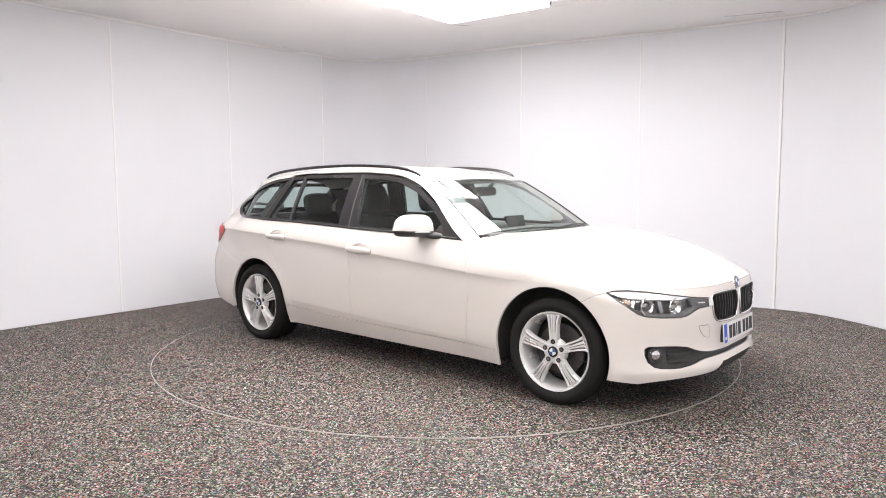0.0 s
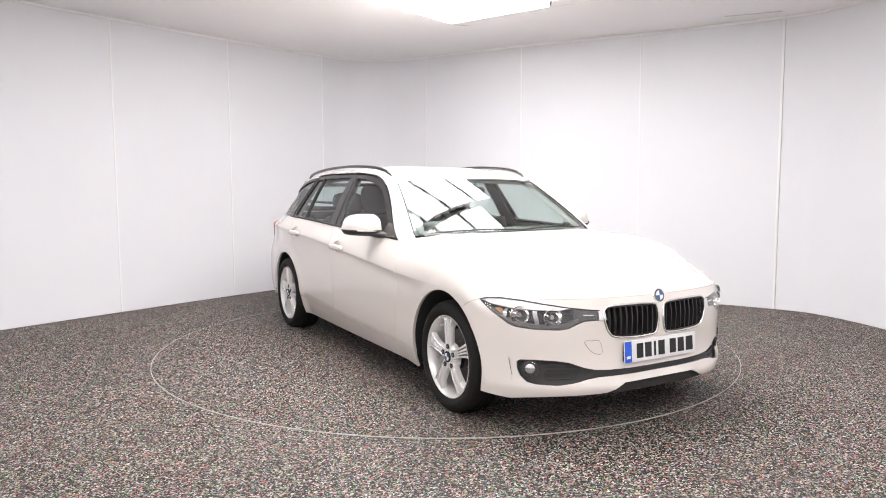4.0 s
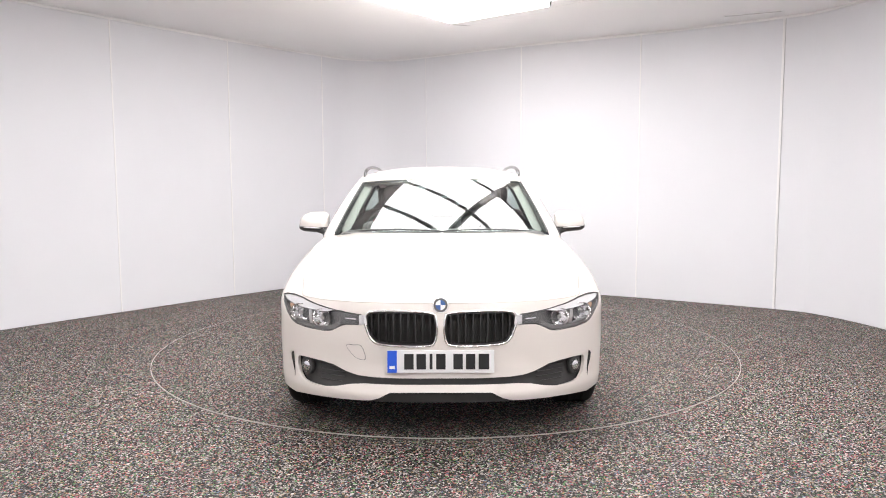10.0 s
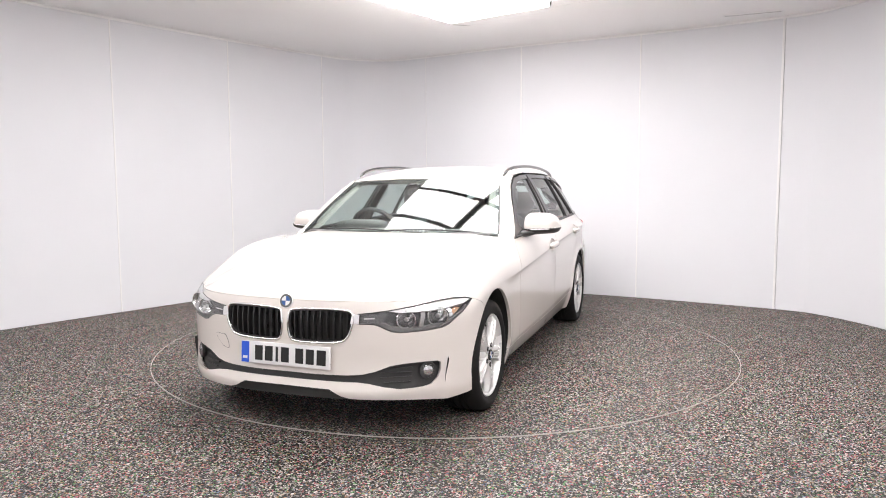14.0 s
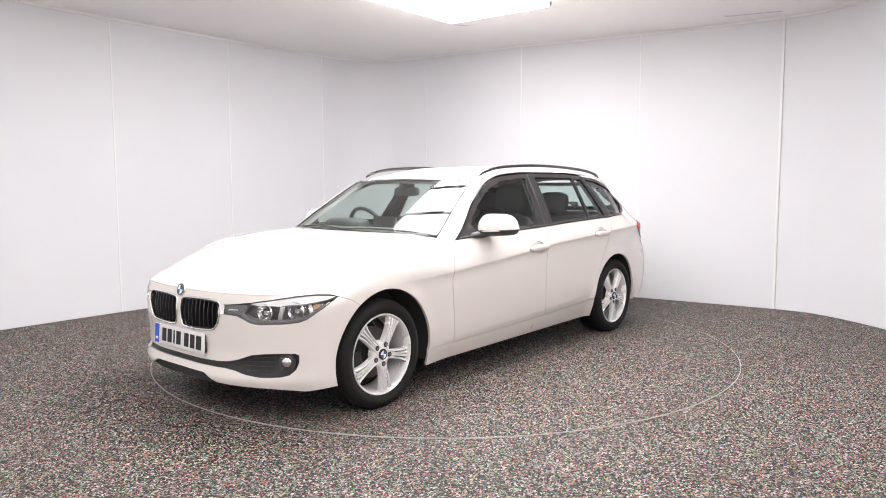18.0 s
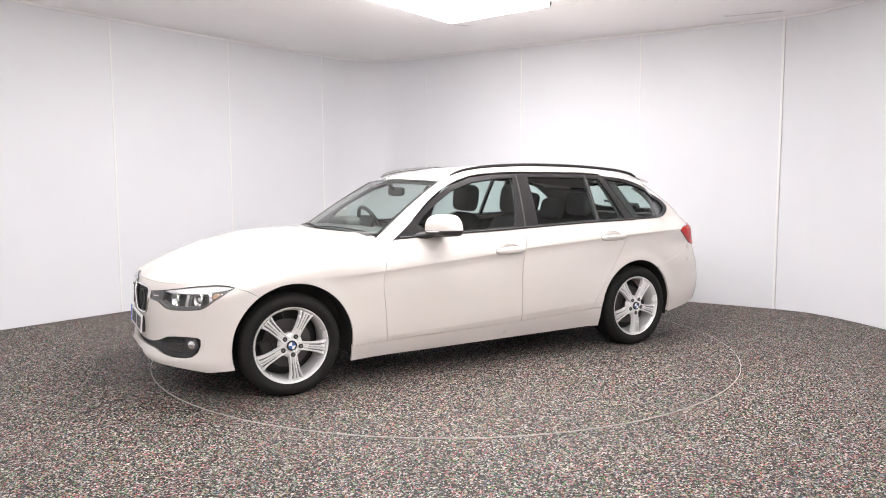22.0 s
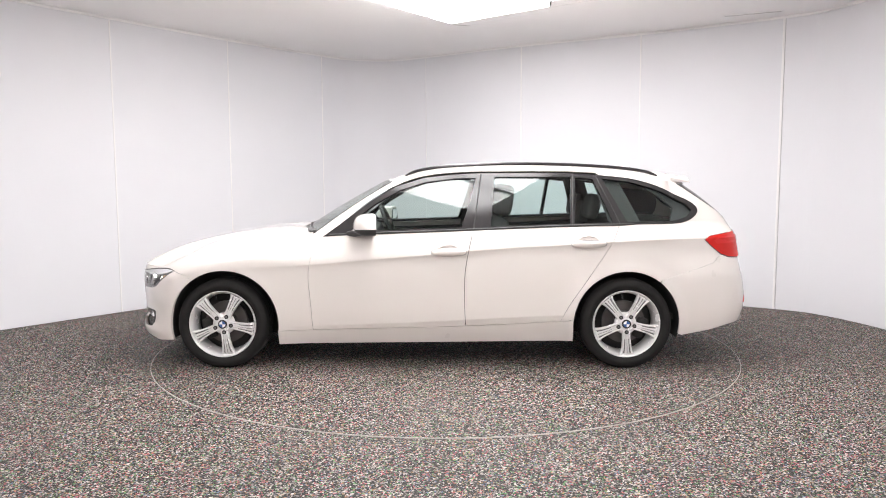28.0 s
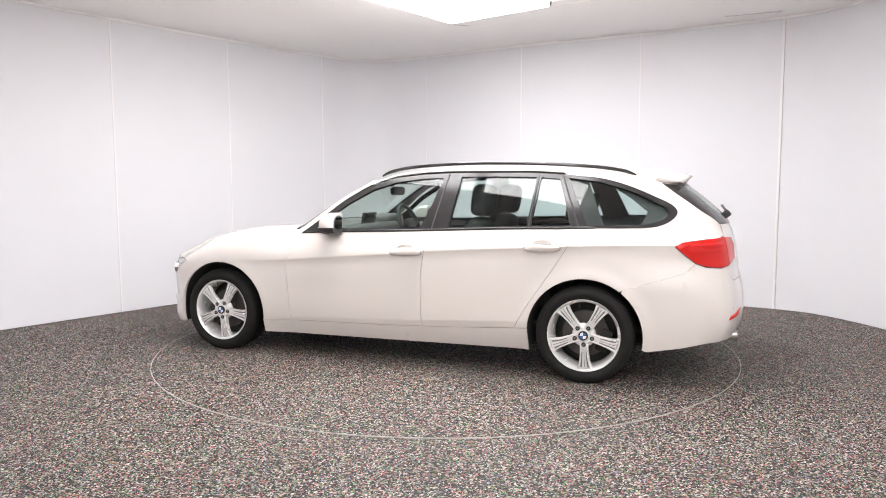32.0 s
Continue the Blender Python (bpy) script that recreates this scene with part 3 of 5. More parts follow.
LAMP = lower(LAMP)
KIDNEY = soft([(0.020, 0.632), (0.045, 0.655), (0.167, 0.664), (0.32, 0.662), (0.362, 0.646), (0.372, 0.612), (0.362, 0.565), (0.342, 0.524), (0.300, 0.497), (0.17, 0.488), (0.060, 0.490), (0.026, 0.508), (0.014, 0.568)], 5)
INTAKE_TOP = [(0.0, 0.330), (0.20, 0.330), (0.34, 0.332), (0.41, 0.337), (0.47, 0.350), (0.55, 0.379), (0.62, 0.388), (0.72, 0.392), (0.792, 0.391)]
INTAKE_LOW = [(0.811, 0.381), (0.813, 0.345), (0.800, 0.305), (0.770, 0.277), (0.730, 0.268), (0.68, 0.265), (0.61, 0.264), (0.53, 0.275), (0.45, 0.292), (0.39, 0.298), (0.20, 0.299), (0.0, 0.299)]


edge_line = curve([(0, 0.698), (0.3, 0.700), (0.55, 0.700), (0.80, 0.698), (0.87, 0.702), (0.92, 0.722), (1.0, 0.757), (1.1, 0.800), (1.2, 0.840), (1.3, 0.872), (1.4, 0.896), (1.6, 0.922), (1.8, 0.932), (2.0, 0.933)])
NOSE_TOP = [(s, float(edge_line(s))) for s in np.linspace(0, 0.80, 17)]
HOOD_EDGE = [(s, float(edge_line(s))) for s in np.linspace(0.80, at_x(-0.60, 0.933), 40)]
EDGE = np.array([skin(s, z) for s, z in NOSE_TOP + HOOD_EDGE])
EDGE_DZ = EDGE[:, 2] - hood_z(EDGE[:, 0], EDGE[:, 1])


half = NOSE_TOP + LAMP[4::-1] + LAMP[:6:-1] + side_loop([(0.26, 0.662)] + arc(*AXLE_F, 56, -17, 24)) + [(0.86, 0.184), (0.786, 0.193), (0.642, 0.204), (0.502, 0.210), (0.40, 0.213), (0.355, 0.216), (0.309, 0.229), (0.278, 0.246), (0.25, 0.260), (0.15, 0.262), (0.0, 0.262)]
full = half + [(-a, b) for a, b in half[-2:0:-1]]
intake = INTAKE_TOP + INTAKE_LOW
intake_full = intake + [(-a, b) for a, b in intake[-2:0:-1]]
bumper = sheet("front_bumper", full, skin_surface, M_PAINT, holes=[KIDNEY, mirror(KIDNEY, -1), intake_full], step=0.03, gap=0.001, label="white painted front bumper")
sheet("lower_grille", shrink(intake_full, -0.012), skin_surface, M_BLACK, bumper, lift=-0.034, depth=0, gap=0, label="black plastic lower intake")
lip = [(0.27, 0.266), (-0.27, 0.266), (-0.36, 0.222), (-0.8, 0.198), (-0.9, 0.18), (-0.4, 0.196), (0.4, 0.196), (0.9, 0.18), (0.8, 0.198), (0.36, 0.222)]
sheet("chin_spoiler", lip, skin_surface, M_DARK, bumper, lift=-0.02, depth=0.03, label="black plastic lower lip")


def ribbon(s0, s1, z0, z1, tall, lift, deep, n=24):
    """A thin slat that follows the skin."""
    bm, rows = bmesh.new(), []
    for k in range(n + 1):
        t = k / n
        s, z = s0 + (s1 - s0) * t, z0 + (z1 - z0) * t
        p = np.array([[s, z]])
        nn = Vector(frame_of(skin_surface, p)[0])
        c = Vector(skin(s, z)) + nn * lift
        w = Vector((0, 0, tall / 2)) if abs(s1 - s0) > abs(z1 - z0) else Vector(skin(s + tall / 2, z)) - Vector(skin(s, z))
        rows.append([bm.verts.new(c + w), bm.verts.new(c - w), bm.verts.new(c - w - nn * deep), bm.verts.new(c + w - nn * deep)])
    for a, b in zip(rows, rows[1:]):
        for i in range(4):
            bm.faces.new((a[i], a[(i + 1) % 4], b[(i + 1) % 4], b[i]))
    bm.faces.new(rows[0])
    bm.faces.new(rows[-1][::-1])
    return bm


def on_skin(s, z, lift=0.0):
    """A frame on the skin: x along it, y upwards, z outwards."""
    n = Vector(frame_of(skin_surface, np.array([[s, z]]))[0])
    u = Vector((0, 0, 1)).cross(n).normalized()
    v = n.cross(u)
    m = Matrix((u, v, n)).transposed().to_4x4()
    return Matrix.Translation(Vector(skin(s, z)) + n * lift) @ m


for sg in (1, -1):
    # slats of the lower intake beside the fog lamp
    for z in (0.296, 0.318, 0.340, 0.362):
        s0 = 0.50 if z < 0.35 else 0.56
        cpart("slat", ribbon(sg * (s0 if z > 0.3 else 0.52), sg * 0.665, z, z, 0.005, -0.022, 0.012, 10), M_BLACK, bumper, smooth=False)
    # air inlet: a step in the bumper whose dark opening looks inwards
    flare = [(0.850, 0.405), (0.875, 0.407), (0.915, 0.395), (0.925, 0.35), (0.905, 0.30), (0.868, 0.274), (0.846, 0.270), (0.840, 0.31), (0.844, 0.36)]
    sheet("inlet_flare", mirror(flare, sg), skin_surface, M_PAINT, bumper, step=0.012, gap=0, depth=0, fine=0.008,
          lift=lambda p: 0.0008 + 0.016 * np.clip((0.925 - np.abs(p[:, 0])) / 0.075, 0, 1) ** 1.6 * np.clip((p[:, 1] - 0.268) / 0.10, 0, 1) * np.clip((0.409 - p[:, 1]) / 0.012, 0, 1))
    edge = poly([(0.850, 0.4035), (0.844, 0.36), (0.840, 0.31), (0.846, 0.272)], 6)
    bm, last = bmesh.new(), None
    for q, z in edge:
        m = on_skin(sg * (q + 0.0008), z)
        h = 0.0008 + 0.016 * min(1, (z - 0.268) / 0.10) * min(1, max(0, (0.409 - z) / 0.012))
        pair = [bm.verts.new(m @ Vector((0, 0, -0.002))), bm.verts.new(m @ Vector((0, 0, h - 0.001)))]
        if last:
            bm.faces.new((last[0], pair[0], pair[1], last[1]))
        last = pair
    cpart("inlet_opening", bm, M_DARK, bumper, smooth=False)
    # fog lamp
    fog = on_skin(sg * 0.745, 0.344, -0.016)
    fl = cpart("fog_lamp", disc_bm(0.046, 0.02, fog, 32, 0.044, 0.004), M_BLACK, bumper, "round fog lamp in a black surround")
    bm = bmesh.new()
    bmesh.ops.create_uvsphere(bm, u_segments=24, v_segments=12, radius=0.034, matrix=fog @ Matrix.Translation((0, 0, 0.002)) @ Matrix.Diagonal((1, 1, 0.34, 1)))
    cpart("reflector", bm, M_LAMPIN, fl)
    bm = bmesh.new()
    bmesh.ops.create_uvsphere(bm, u_segments=24, v_segments=12, radius=0.039, matrix=fog @ Matrix.Translation((0, 0, 0.004)) @ Matrix.Diagonal((1, 1, 0.40, 1)))
    cpart("lens", bm, M_CLEAR, fl)
    # kidney grille
    K = mirror(KIDNEY, sg)
    gr = cpart("kidney_grille", tube([on_skin(q, z, 0.002).translation for q, z in shrink(K, 0.003)], 0.0062, 10, closed=True, side=Vector((1, 0, 0))), M_CHROME, bumper, "chrome kidney grille surround with black slats", angle=180)
    sheet("grille_inner_rim", shrink(K, 0.004), skin_surface, M_BLACKGLOSS, gr, holes=[shrink(K, 0.014)], step=0.02, lift=-0.004, depth=0.03, gap=0, fine=0.012)
    sheet("grille_back", K, skin_surface, M_DARK, gr, lift=-0.045, depth=0, gap=0)
    for k in range(9):
        s = 0.050 + 0.036 * k
        top = 0.656 if 0 < k < 8 else 0.647
        low = 0.491 if k < 7 else (0.505, 0.545)[k - 7]
        cpart("slat", ribbon(sg * s, sg * s, low, top, 0.0055, -0.006, 0.03, 10), M_BLACKGLOSS, gr, smooth=False)
    # headlamp
    L = mirror(LAMP, sg)
    hl = sheet("headlamp", L, skin_surface, M_CLEAR, step=0.03, gap=0.003, depth=0, lift=0.001, label="clear headlamp with twin reflectors and a pale brow")
    sheet("housing", shrink(L, 0.004), skin_surface, M_LAMPDARK, hl, lift=-0.044, depth=-0.042, gap=0)
    brow = [(0.53, 0.665), (0.62, 0.678), (0.72, 0.690), (0.82, 0.700), (0.93, 0.707), (0.993, 0.705), (1.022, 0.697), (0.965, 0.680), (0.85, 0.664), (0.72, 0.656), (0.60, 0.653)]
    sheet("brow", mirror(lower(brow), sg), skin_surface, M_BROW, hl, lift=-0.003, depth=0.02, gap=0.002, label="pale light-guide brow")
    band = [(0.982, 0.672), (0.910, 0.625), (0.86, 0.588), (0.82, 0.573), (0.73, 0.563), (0.60, 0.559), (0.557, 0.566), (0.505, 0.592), (0.505, 0.618), (0.56, 0.588), (0.62, 0.578), (0.73, 0.581), (0.82, 0.592), (0.87, 0.608), (0.920, 0.642), (0.975, 0.676)]
    sheet("lower_bezel", mirror(lower(band), sg), skin_surface, M_LAMPBAND, hl, lift=-0.005, depth=0.030, gap=0, step=0.02, fine=0.012, label="dark grey lower bezel")
    for s, z, r in ((0.632, 0.609, 0.046), (0.800, 0.620, 0.049)):
        m = on_skin(sg * s, z, -0.020)
        m = Matrix.Translation(m.translation) @ Vector((1, sg * 0.22, 0)).to_track_quat("Z", "Y").to_matrix().to_4x4()
        bm = bmesh.new()
        rings = [[bm.verts.new(m @ Vector((math.cos(a / 30 * math.tau) * r * q * (1 + 0.035 * (a % 3 == 0) * (0.3 < q < 0.95)), math.sin(a / 30 * math.tau) * r * q * 0.94, h))) for a in range(30)]
                 for q, h in ((1.10, 0.004), (1.03, 0.008), (0.97, 0.004), (0.86, -0.010), (0.6, -0.026), (0.36, -0.034), (0.22, -0.030), (0.20, -0.006), (0.02, -0.002))]
        for a, b in zip(rings, rings[1:]):
            for k in range(30):
                bm.faces.new((a[k], a[(k + 1) % 30], b[(k + 1) % 30], b[k]))
        bowl = cpart("reflector", bm, M_LAMPIN, hl, "chromed reflector bowl", angle=24)
        cpart("bulb_shield", disc_bm(r * 0.27, 0.012, m @ Matrix.Translation((0, 0, -0.002)), 20, r * 0.20, 0.002), M_SATIN, bowl)
        cpart("reflector_trim", tube([m @ Vector((math.cos(a / 36 * math.tau) * r * 1.07, math.sin(a / 36 * math.tau) * r * 1.0, 0.008)) for a in range(36)], 0.0022, 6, closed=True), M_CHROME, bowl)
    cpart("lamp_seal", tube([on_skin(q, z, -0.001).translation for q, z in mirror(LAMP[:8], sg)], 0.0026, 6), M_BLACK, hl)
    cpart("lower_seal", tube([on_skin(q, z, -0.002).translation for q, z in mirror(LAMP[7:], sg)], 0.0014, 6), M_LAMPDARK, hl)
    divider = [(0.700, 0.580), (0.722, 0.580), (0.735, 0.656), (0.712, 0.656)]
    sheet("divider", mirror(lower(divider), sg), skin_surface, M_SATIN, hl, lift=-0.020, depth=0.03, gap=0)
    amber = [(0.892, 0.632), (0.916, 0.647), (0.938, 0.666), (0.930, 0.674), (0.900, 0.670), (0.888, 0.655)]
    sheet("indicator", mirror(lower(amber), sg), skin_surface, M_AMBER, hl, lift=-0.022, depth=0.02, gap=0, label="amber side indicator lens")
    clear = [(0.872, 0.612), (0.890, 0.624), (0.884, 0.668), (0.866, 0.666)]
    sheet("side_reflector", mirror(lower(clear), sg), skin_surface, M_LAMPIN, hl, lift=-0.018, depth=0.02, gap=0)
    inner = [(0.392, 0.606), (0.470, 0.604), (0.515, 0.592), (0.535, 0.655), (0.50, 0.660), (0.392, 0.648)]
    sheet("bezel", mirror(lower(inner), sg), skin_surface, M_LAMPDARK, hl, lift=-0.006, depth=0.02, gap=0)
    cpart("bezel_mark", ribbon(sg * 0.42, sg * 0.475, 0.618, 0.620, 0.005, -0.003, 0.004, 4), M_STRIP, hl, smooth=False)
    link_piece = [(0.356, 0.604), (0.398, 0.603), (0.398, 0.649), (0.362, 0.652)]
    sheet("grille_wing", mirror(lower(link_piece), sg), skin_surface, M_CHROME, bumper, lift=0.006, depth=0.01, gap=0)

# tow-eye cover: a shallow lid on the bumper's right
TOW = soft([(-0.470, 0.484), (-0.43, 0.487), (-0.392, 0.484), (-0.372, 0.43), (-0.385, 0.416), (-0.43, 0.432)], 4)
sheet("tow_eye_cover", TOW, skin_surface, M_PAINT, bumper, lift=0.0015, depth=0.004, gap=0)
cpart("cover_joint", tube([on_skin(q, z, 0.0002).translation for q, z in shrink(TOW, -0.001)], 0.0014, 6, closed=True), M_LAMPDARK, bumper, smooth=False)

# ---- flanks ----
s1 = 5.168
seam = curve([(0.6, s1), (0.90, s1), (0.945, s1 + 0.006), (0.985, 5.215), (1.02, 5.195), (1.10, 5.085), (1.20, 5.034), (1.30, 5.011), (1.36, 5.0)])


def SEAM_S(z):
    return float(seam(z))


for sg in (1, -1):
    fender = side_loop(DOOR_A) + HOOD_EDGE[::-1] + LAMP[4:8] + side_loop([(0.26, 0.662)] + arc(*AXLE_F, 56, 188, 30) + [(-0.388, 0.262)])
    sheet("front_fender", mirror(fender, sg), skin_surface, M_PAINT, label="white front wing with a flared wheel arch", step=0.032, gap=0.001, crease=True)
    handles = ((-1.58, 0.815), (-2.54, 0.872))
    for kind, ring, (hx, hz) in (("front_door", DOOR_A[::-1] + along(sill_z, -0.633, -1.697)[1:] + DOOR_B[1:] + along(top_z, -1.750, -0.715)[1:-1], handles[0]),
                                       ("rear_door", DOOR_B[::-1] + along(sill_z, -1.697, -2.354)[1:] + DOOR_C[1:] + along(top_z, -2.760, -1.750)[1:-1], handles[1])):
        cup = soft([(hx + 0.068, hz + 0.002), (hx + 0.056, hz + 0.034), (hx, hz + 0.047), (hx - 0.056, hz + 0.034), (hx - 0.068, hz + 0.002), (hx - 0.056, hz - 0.036), (hx, hz - 0.048), (hx + 0.056, hz - 0.036)], 4)
        cup = mirror(side_loop(cup), sg)
        d = sheet(kind, mirror(side_loop(ring), sg), skin_surface, M_PAINT, holes=[cup], step=0.032, label="white door panel with a sharp shoulder crease", crease=True, gap=0.0019)
        c0 = np.array([sg * at_x(hx, hz), hz])
        sheet("handle_recess", cup, skin_surface, M_PAINT, d, step=0.010, gap=0, depth=0, fine=0.010, lift=lambda p, c0=c0: -0.028 * np.clip(1 - np.abs((p[:, 0] - c0[0]) / 0.072) ** 2.6 - np.abs((p[:, 1] - c0[1]) / 0.049) ** 2.6, 0, 1) ** 0.6)
        bm, rings = bmesh.new(), []
        for k in range(25):
            t = -1 + k / 12
            x, z = hx + 0.119 * t, hz - 0.002 - 0.004 * t
            full = (1 - abs(t) ** 4.5) ** 0.5
            tall = 0.003 + 0.0205 * full
            out = 0.012 + 0.024 * full
            m = on_skin(sg * at_x(x, z), z, -0.004)
            loop = [(tall, 0.0 if abs(t) > 0.55 else 0.020), (tall * 0.98, out * 0.60), (tall * 0.72, out * 0.93), (tall * 0.25, out), (-tall * 0.35, out * 0.97), (-tall * 0.80, out * 0.80), (-tall, out * 0.52), (-tall * 0.98, 0.0 if abs(t) > 0.55 else 0.020)]
            rings.append([bm.verts.new(m @ Vector((0, u, w))) for u, w in loop])
        for r0, r1 in zip(rings, rings[1:]):
            for k in range(8):
                bm.faces.new((r0[k], r0[(k + 1) % 8], r1[(k + 1) % 8], r1[k]))
        bm.faces.new(rings[0])
        bm.faces.new(rings[-1][::-1])
        hd = cpart("door_handle", bm, M_PAINT, d, "white pull handle", angle=50)
        # grey gasket loop; across the recess it paints the handle's lower shadow
        foot = [(hx + 0.120 * math.cos(q / 40 * math.tau), hz - 0.002 + 0.0235 * math.copysign(abs(math.sin(q / 40 * math.tau)) ** 0.6, math.sin(q / 40 * math.tau))) for q in range(40)]
        cpart("handle_gasket_shade", tube([on_skin(sg * at_x(x, z), z, 0.002).translation for x, z in foot], 0.003, 6, closed=True), M_GAP_SHADE, hd, smooth=False)
    sill = along(sill_z, -0.386, -2.444, 20)
    sheet("sill", mirror(side_loop(sill + [(-2.448, 0.180)] + [(-1.4, 0.171)] + [(-0.388, 0.162)]), sg), skin_surface, M_PAINT, label="white side sill", depth=0.014, step=0.03, gap=0.0028)
    # quarter panel with its window pillar
    tail_tip = [(-3.475, 0.790), (-3.42, 0.832), (-3.352, 0.892), (-3.395, 0.914)]
    win_tail = poly([(-2.86, 0.999), (-3.05, 1.000), (-3.22, 1.006), (-3.312, 1.040), (-3.356, 1.094), (-3.315, 1.147), (-3.200, 1.202), (-3.043, 1.270), (-2.868, 1.318), (-2.65, 1.341)], 4)
    quarter = DOOR_C[::-1][:1] + along(top_z, -2.765, -2.84, 2)[1:] + win_tail + [(-2.63, 1.354)] + along(edge_z, -2.70, -3.18, 12)
    quarter = side_loop(quarter) + [(SEAM_S(z), z) for z in (1.292, 1.20, 1.10, 1.02, 0.945)] + side_loop(tail_tip[::-1] + [(-3.417, 0.730), (-3.25, 0.678), (-3.05, 0.618)] + arc(*AXLE_R, 127, 4, 26) + [(-2.425, 0.338)] + DOOR_C[:-1])
    sheet("quarter_panel", mirror(quarter, sg), skin_surface, M_PAINT, label="white rear wing running up into the rear pillar", step=0.032, gap=0.0006, crease=True)
    lampo = side_loop(tail_tip) + [((at_x(-3.395, 0.914) + s1) / 2, 0.932), (s1 - 0.004, 0.945), (s1 - 0.004, 0.768), (s1 - 0.10, 0.759), (at_x(-3.54, 0.766), 0.767)]
    tl = sheet("tail_lamp", mirror(lampo, sg), skin_surface, M_RED, lift=0.006, depth=0.03, label="red wraparound tail lamp", step=0.03)
    cpart("lamp_seal", tube([on_skin(sg * q, z, 0.002).translation for q, z in shrink(lampo, 0.001)], 0.004, 6, closed=True), M_BLACK, tl, smooth=False)
    stripe = side_loop([(-3.44, 0.862), (-3.42, 0.885), (-3.45, 0.905)]) + [(s1 - 0.03, 0.915), (s1 - 0.03, 0.868)]
    sheet("lamp_band", mirror(stripe, sg), skin_surface, M_REDD, tl, lift=0.008, depth=0.004, gap=0)

# ---- rear ----
A2 = 2 * ALL_ROUND
half = side_loop([(-3.05, 0.618), (-3.25, 0.678), (-3.417, 0.730), (-3.475, 0.787), (-3.54, 0.763)]) + [(s1 - 0.10, 0.756), (s1, 0.765), (s1, 0.70), (s1 + 0.10, 0.665), (ALL_ROUND, 0.660)]
low = [(ALL_ROUND, 0.330), (ALL_ROUND - 0.35, 0.325)] + side_loop([(-3.72, 0.318), (-3.55, 0.296), (-3.40, 0.262), (-3.20, 0.228)] + arc(*AXLE_R, 191, 129, 14))
ring = half + [(A2 - a, b) for a, b in half[-2::-1]] + [(A2 - a, b) for a, b in low[::-1]] + low[1:]
rear_bumper = sheet("rear_bumper", ring, skin_surface, M_PAINT, label="white painted rear bumper", step=0.035, gap=0.0006)
sheet("diffuser", [(ALL_ROUND - 0.62, 0.335), (ALL_ROUND + 0.62, 0.335), (ALL_ROUND + 0.50, 0.285), (ALL_ROUND - 0.50, 0.285)], skin_surface, M_BLACK, rear_bumper, lift=-0.02, depth=0.03)
for sg in (1, -1):
    r = [(5.085, 0.437), (5.30, 0.460), (5.35, 0.482), (5.30, 0.487), (5.11, 0.462)]
    if sg < 0:
        r = [(A2 - q, z) for q, z in r]
    sheet("rear_reflector", r, skin_surface, M_RED, rear_bumper, lift=0.004, depth=0.008, gap=0, label="slim red reflector")
    cpart("parking_sensor", disc_bm(0.011, 0.004, on_skin(at_y(0.66, 0.50, True) if sg > 0 else A2 - at_y(0.66, 0.50, True), 0.505, 0.001), 16), M_PAINT, rear_bumper)
ex = lathe([(0.030, 0.0), (0.034, 0.0), (0.034, 0.16), (0.030, 0.16), (0.030, 0.02), (0.0, 0.02)], 28)
bmesh.ops.transform(ex, matrix=Matrix.Translation((-3.735, 0.52, 0.305)) @ Matrix.Rotation(radians(-90), 4, "Z"), verts=ex.verts)
cpart("exhaust_tip", ex, M_SATIN, car, "steel exhaust tip")
seam_up = [(SEAM_S(z), z) for z in (0.90, 0.945, 1.0, 1.02)]
gate = [(s1, 0.70)] + seam_up + [(ALL_ROUND, 1.008)] + [(A2 - a, b) for a, b in seam_up[::-1]] + [(A2 - s1, 0.70), (A2 - s1 - 0.10, 0.667), (s1 + 0.10, 0.667)]
tailgate = sheet("tailgate", gate, skin_surface, M_PAINT, label="white tailgate with a steep rear window", step=0.035)
edge_up = [(SEAM_S(z) + 0.002, z) for z in (1.022, 1.05, 1.10, 1.20, 1.295)]
rim_pane = edge_up + [(A2 - a, b) for a, b in edge_up[::-1]] + [(ALL_ROUND, 1.011)]
hole = soft([(s1 + 0.10, 1.075), (ALL_ROUND, 1.055), (A2 - s1 - 0.10, 1.075), (A2 - s1 - 0.08, 1.17), (A2 - s1 - 0.10, 1.262), (ALL_ROUND, 1.268), (s1 + 0.10, 1.262), (s1 + 0.08, 1.17)], 5)
sheet("rear_window_border", rim_pane, skin_surface, M_BLACKGLOSS, tailgate, holes=[hole], lift=-0.002, depth=0.012, gap=0.001)
sheet("rear_window", shrink(hole, -0.004), skin_surface, M_PRIVACY, tailgate, lift=-0.004, depth=0, gap=0)
for sg in (1, -1):
    r = [(s1 + 0.002, 0.940), (s1 + 0.20, 0.930), (s1 + 0.23, 0.89), (s1 + 0.18, 0.80), (s1 + 0.002, 0.772)]
    if sg < 0:
        r = [(A2 - q, z) for q, z in r]
    sheet("inner_tail_lamp", r, skin_surface, M_REDD, tailgate, lift=0.006, depth=0.02, gap=0, label="red inner tail lamp")
wm = on_skin(ALL_ROUND, 1.058, 0.012)
cpart("rear_wiper", box(boxed((0.06, 0.05, 0.05), wm, 0.012), (0.40, 0.022, 0.018), wm @ Matrix.Translation((0.2, 0.03, 0.010)) @ Matrix.Rotation(0.1, 4, "Z"), 0.004), M_BLACK, tailgate, "black rear wiper")

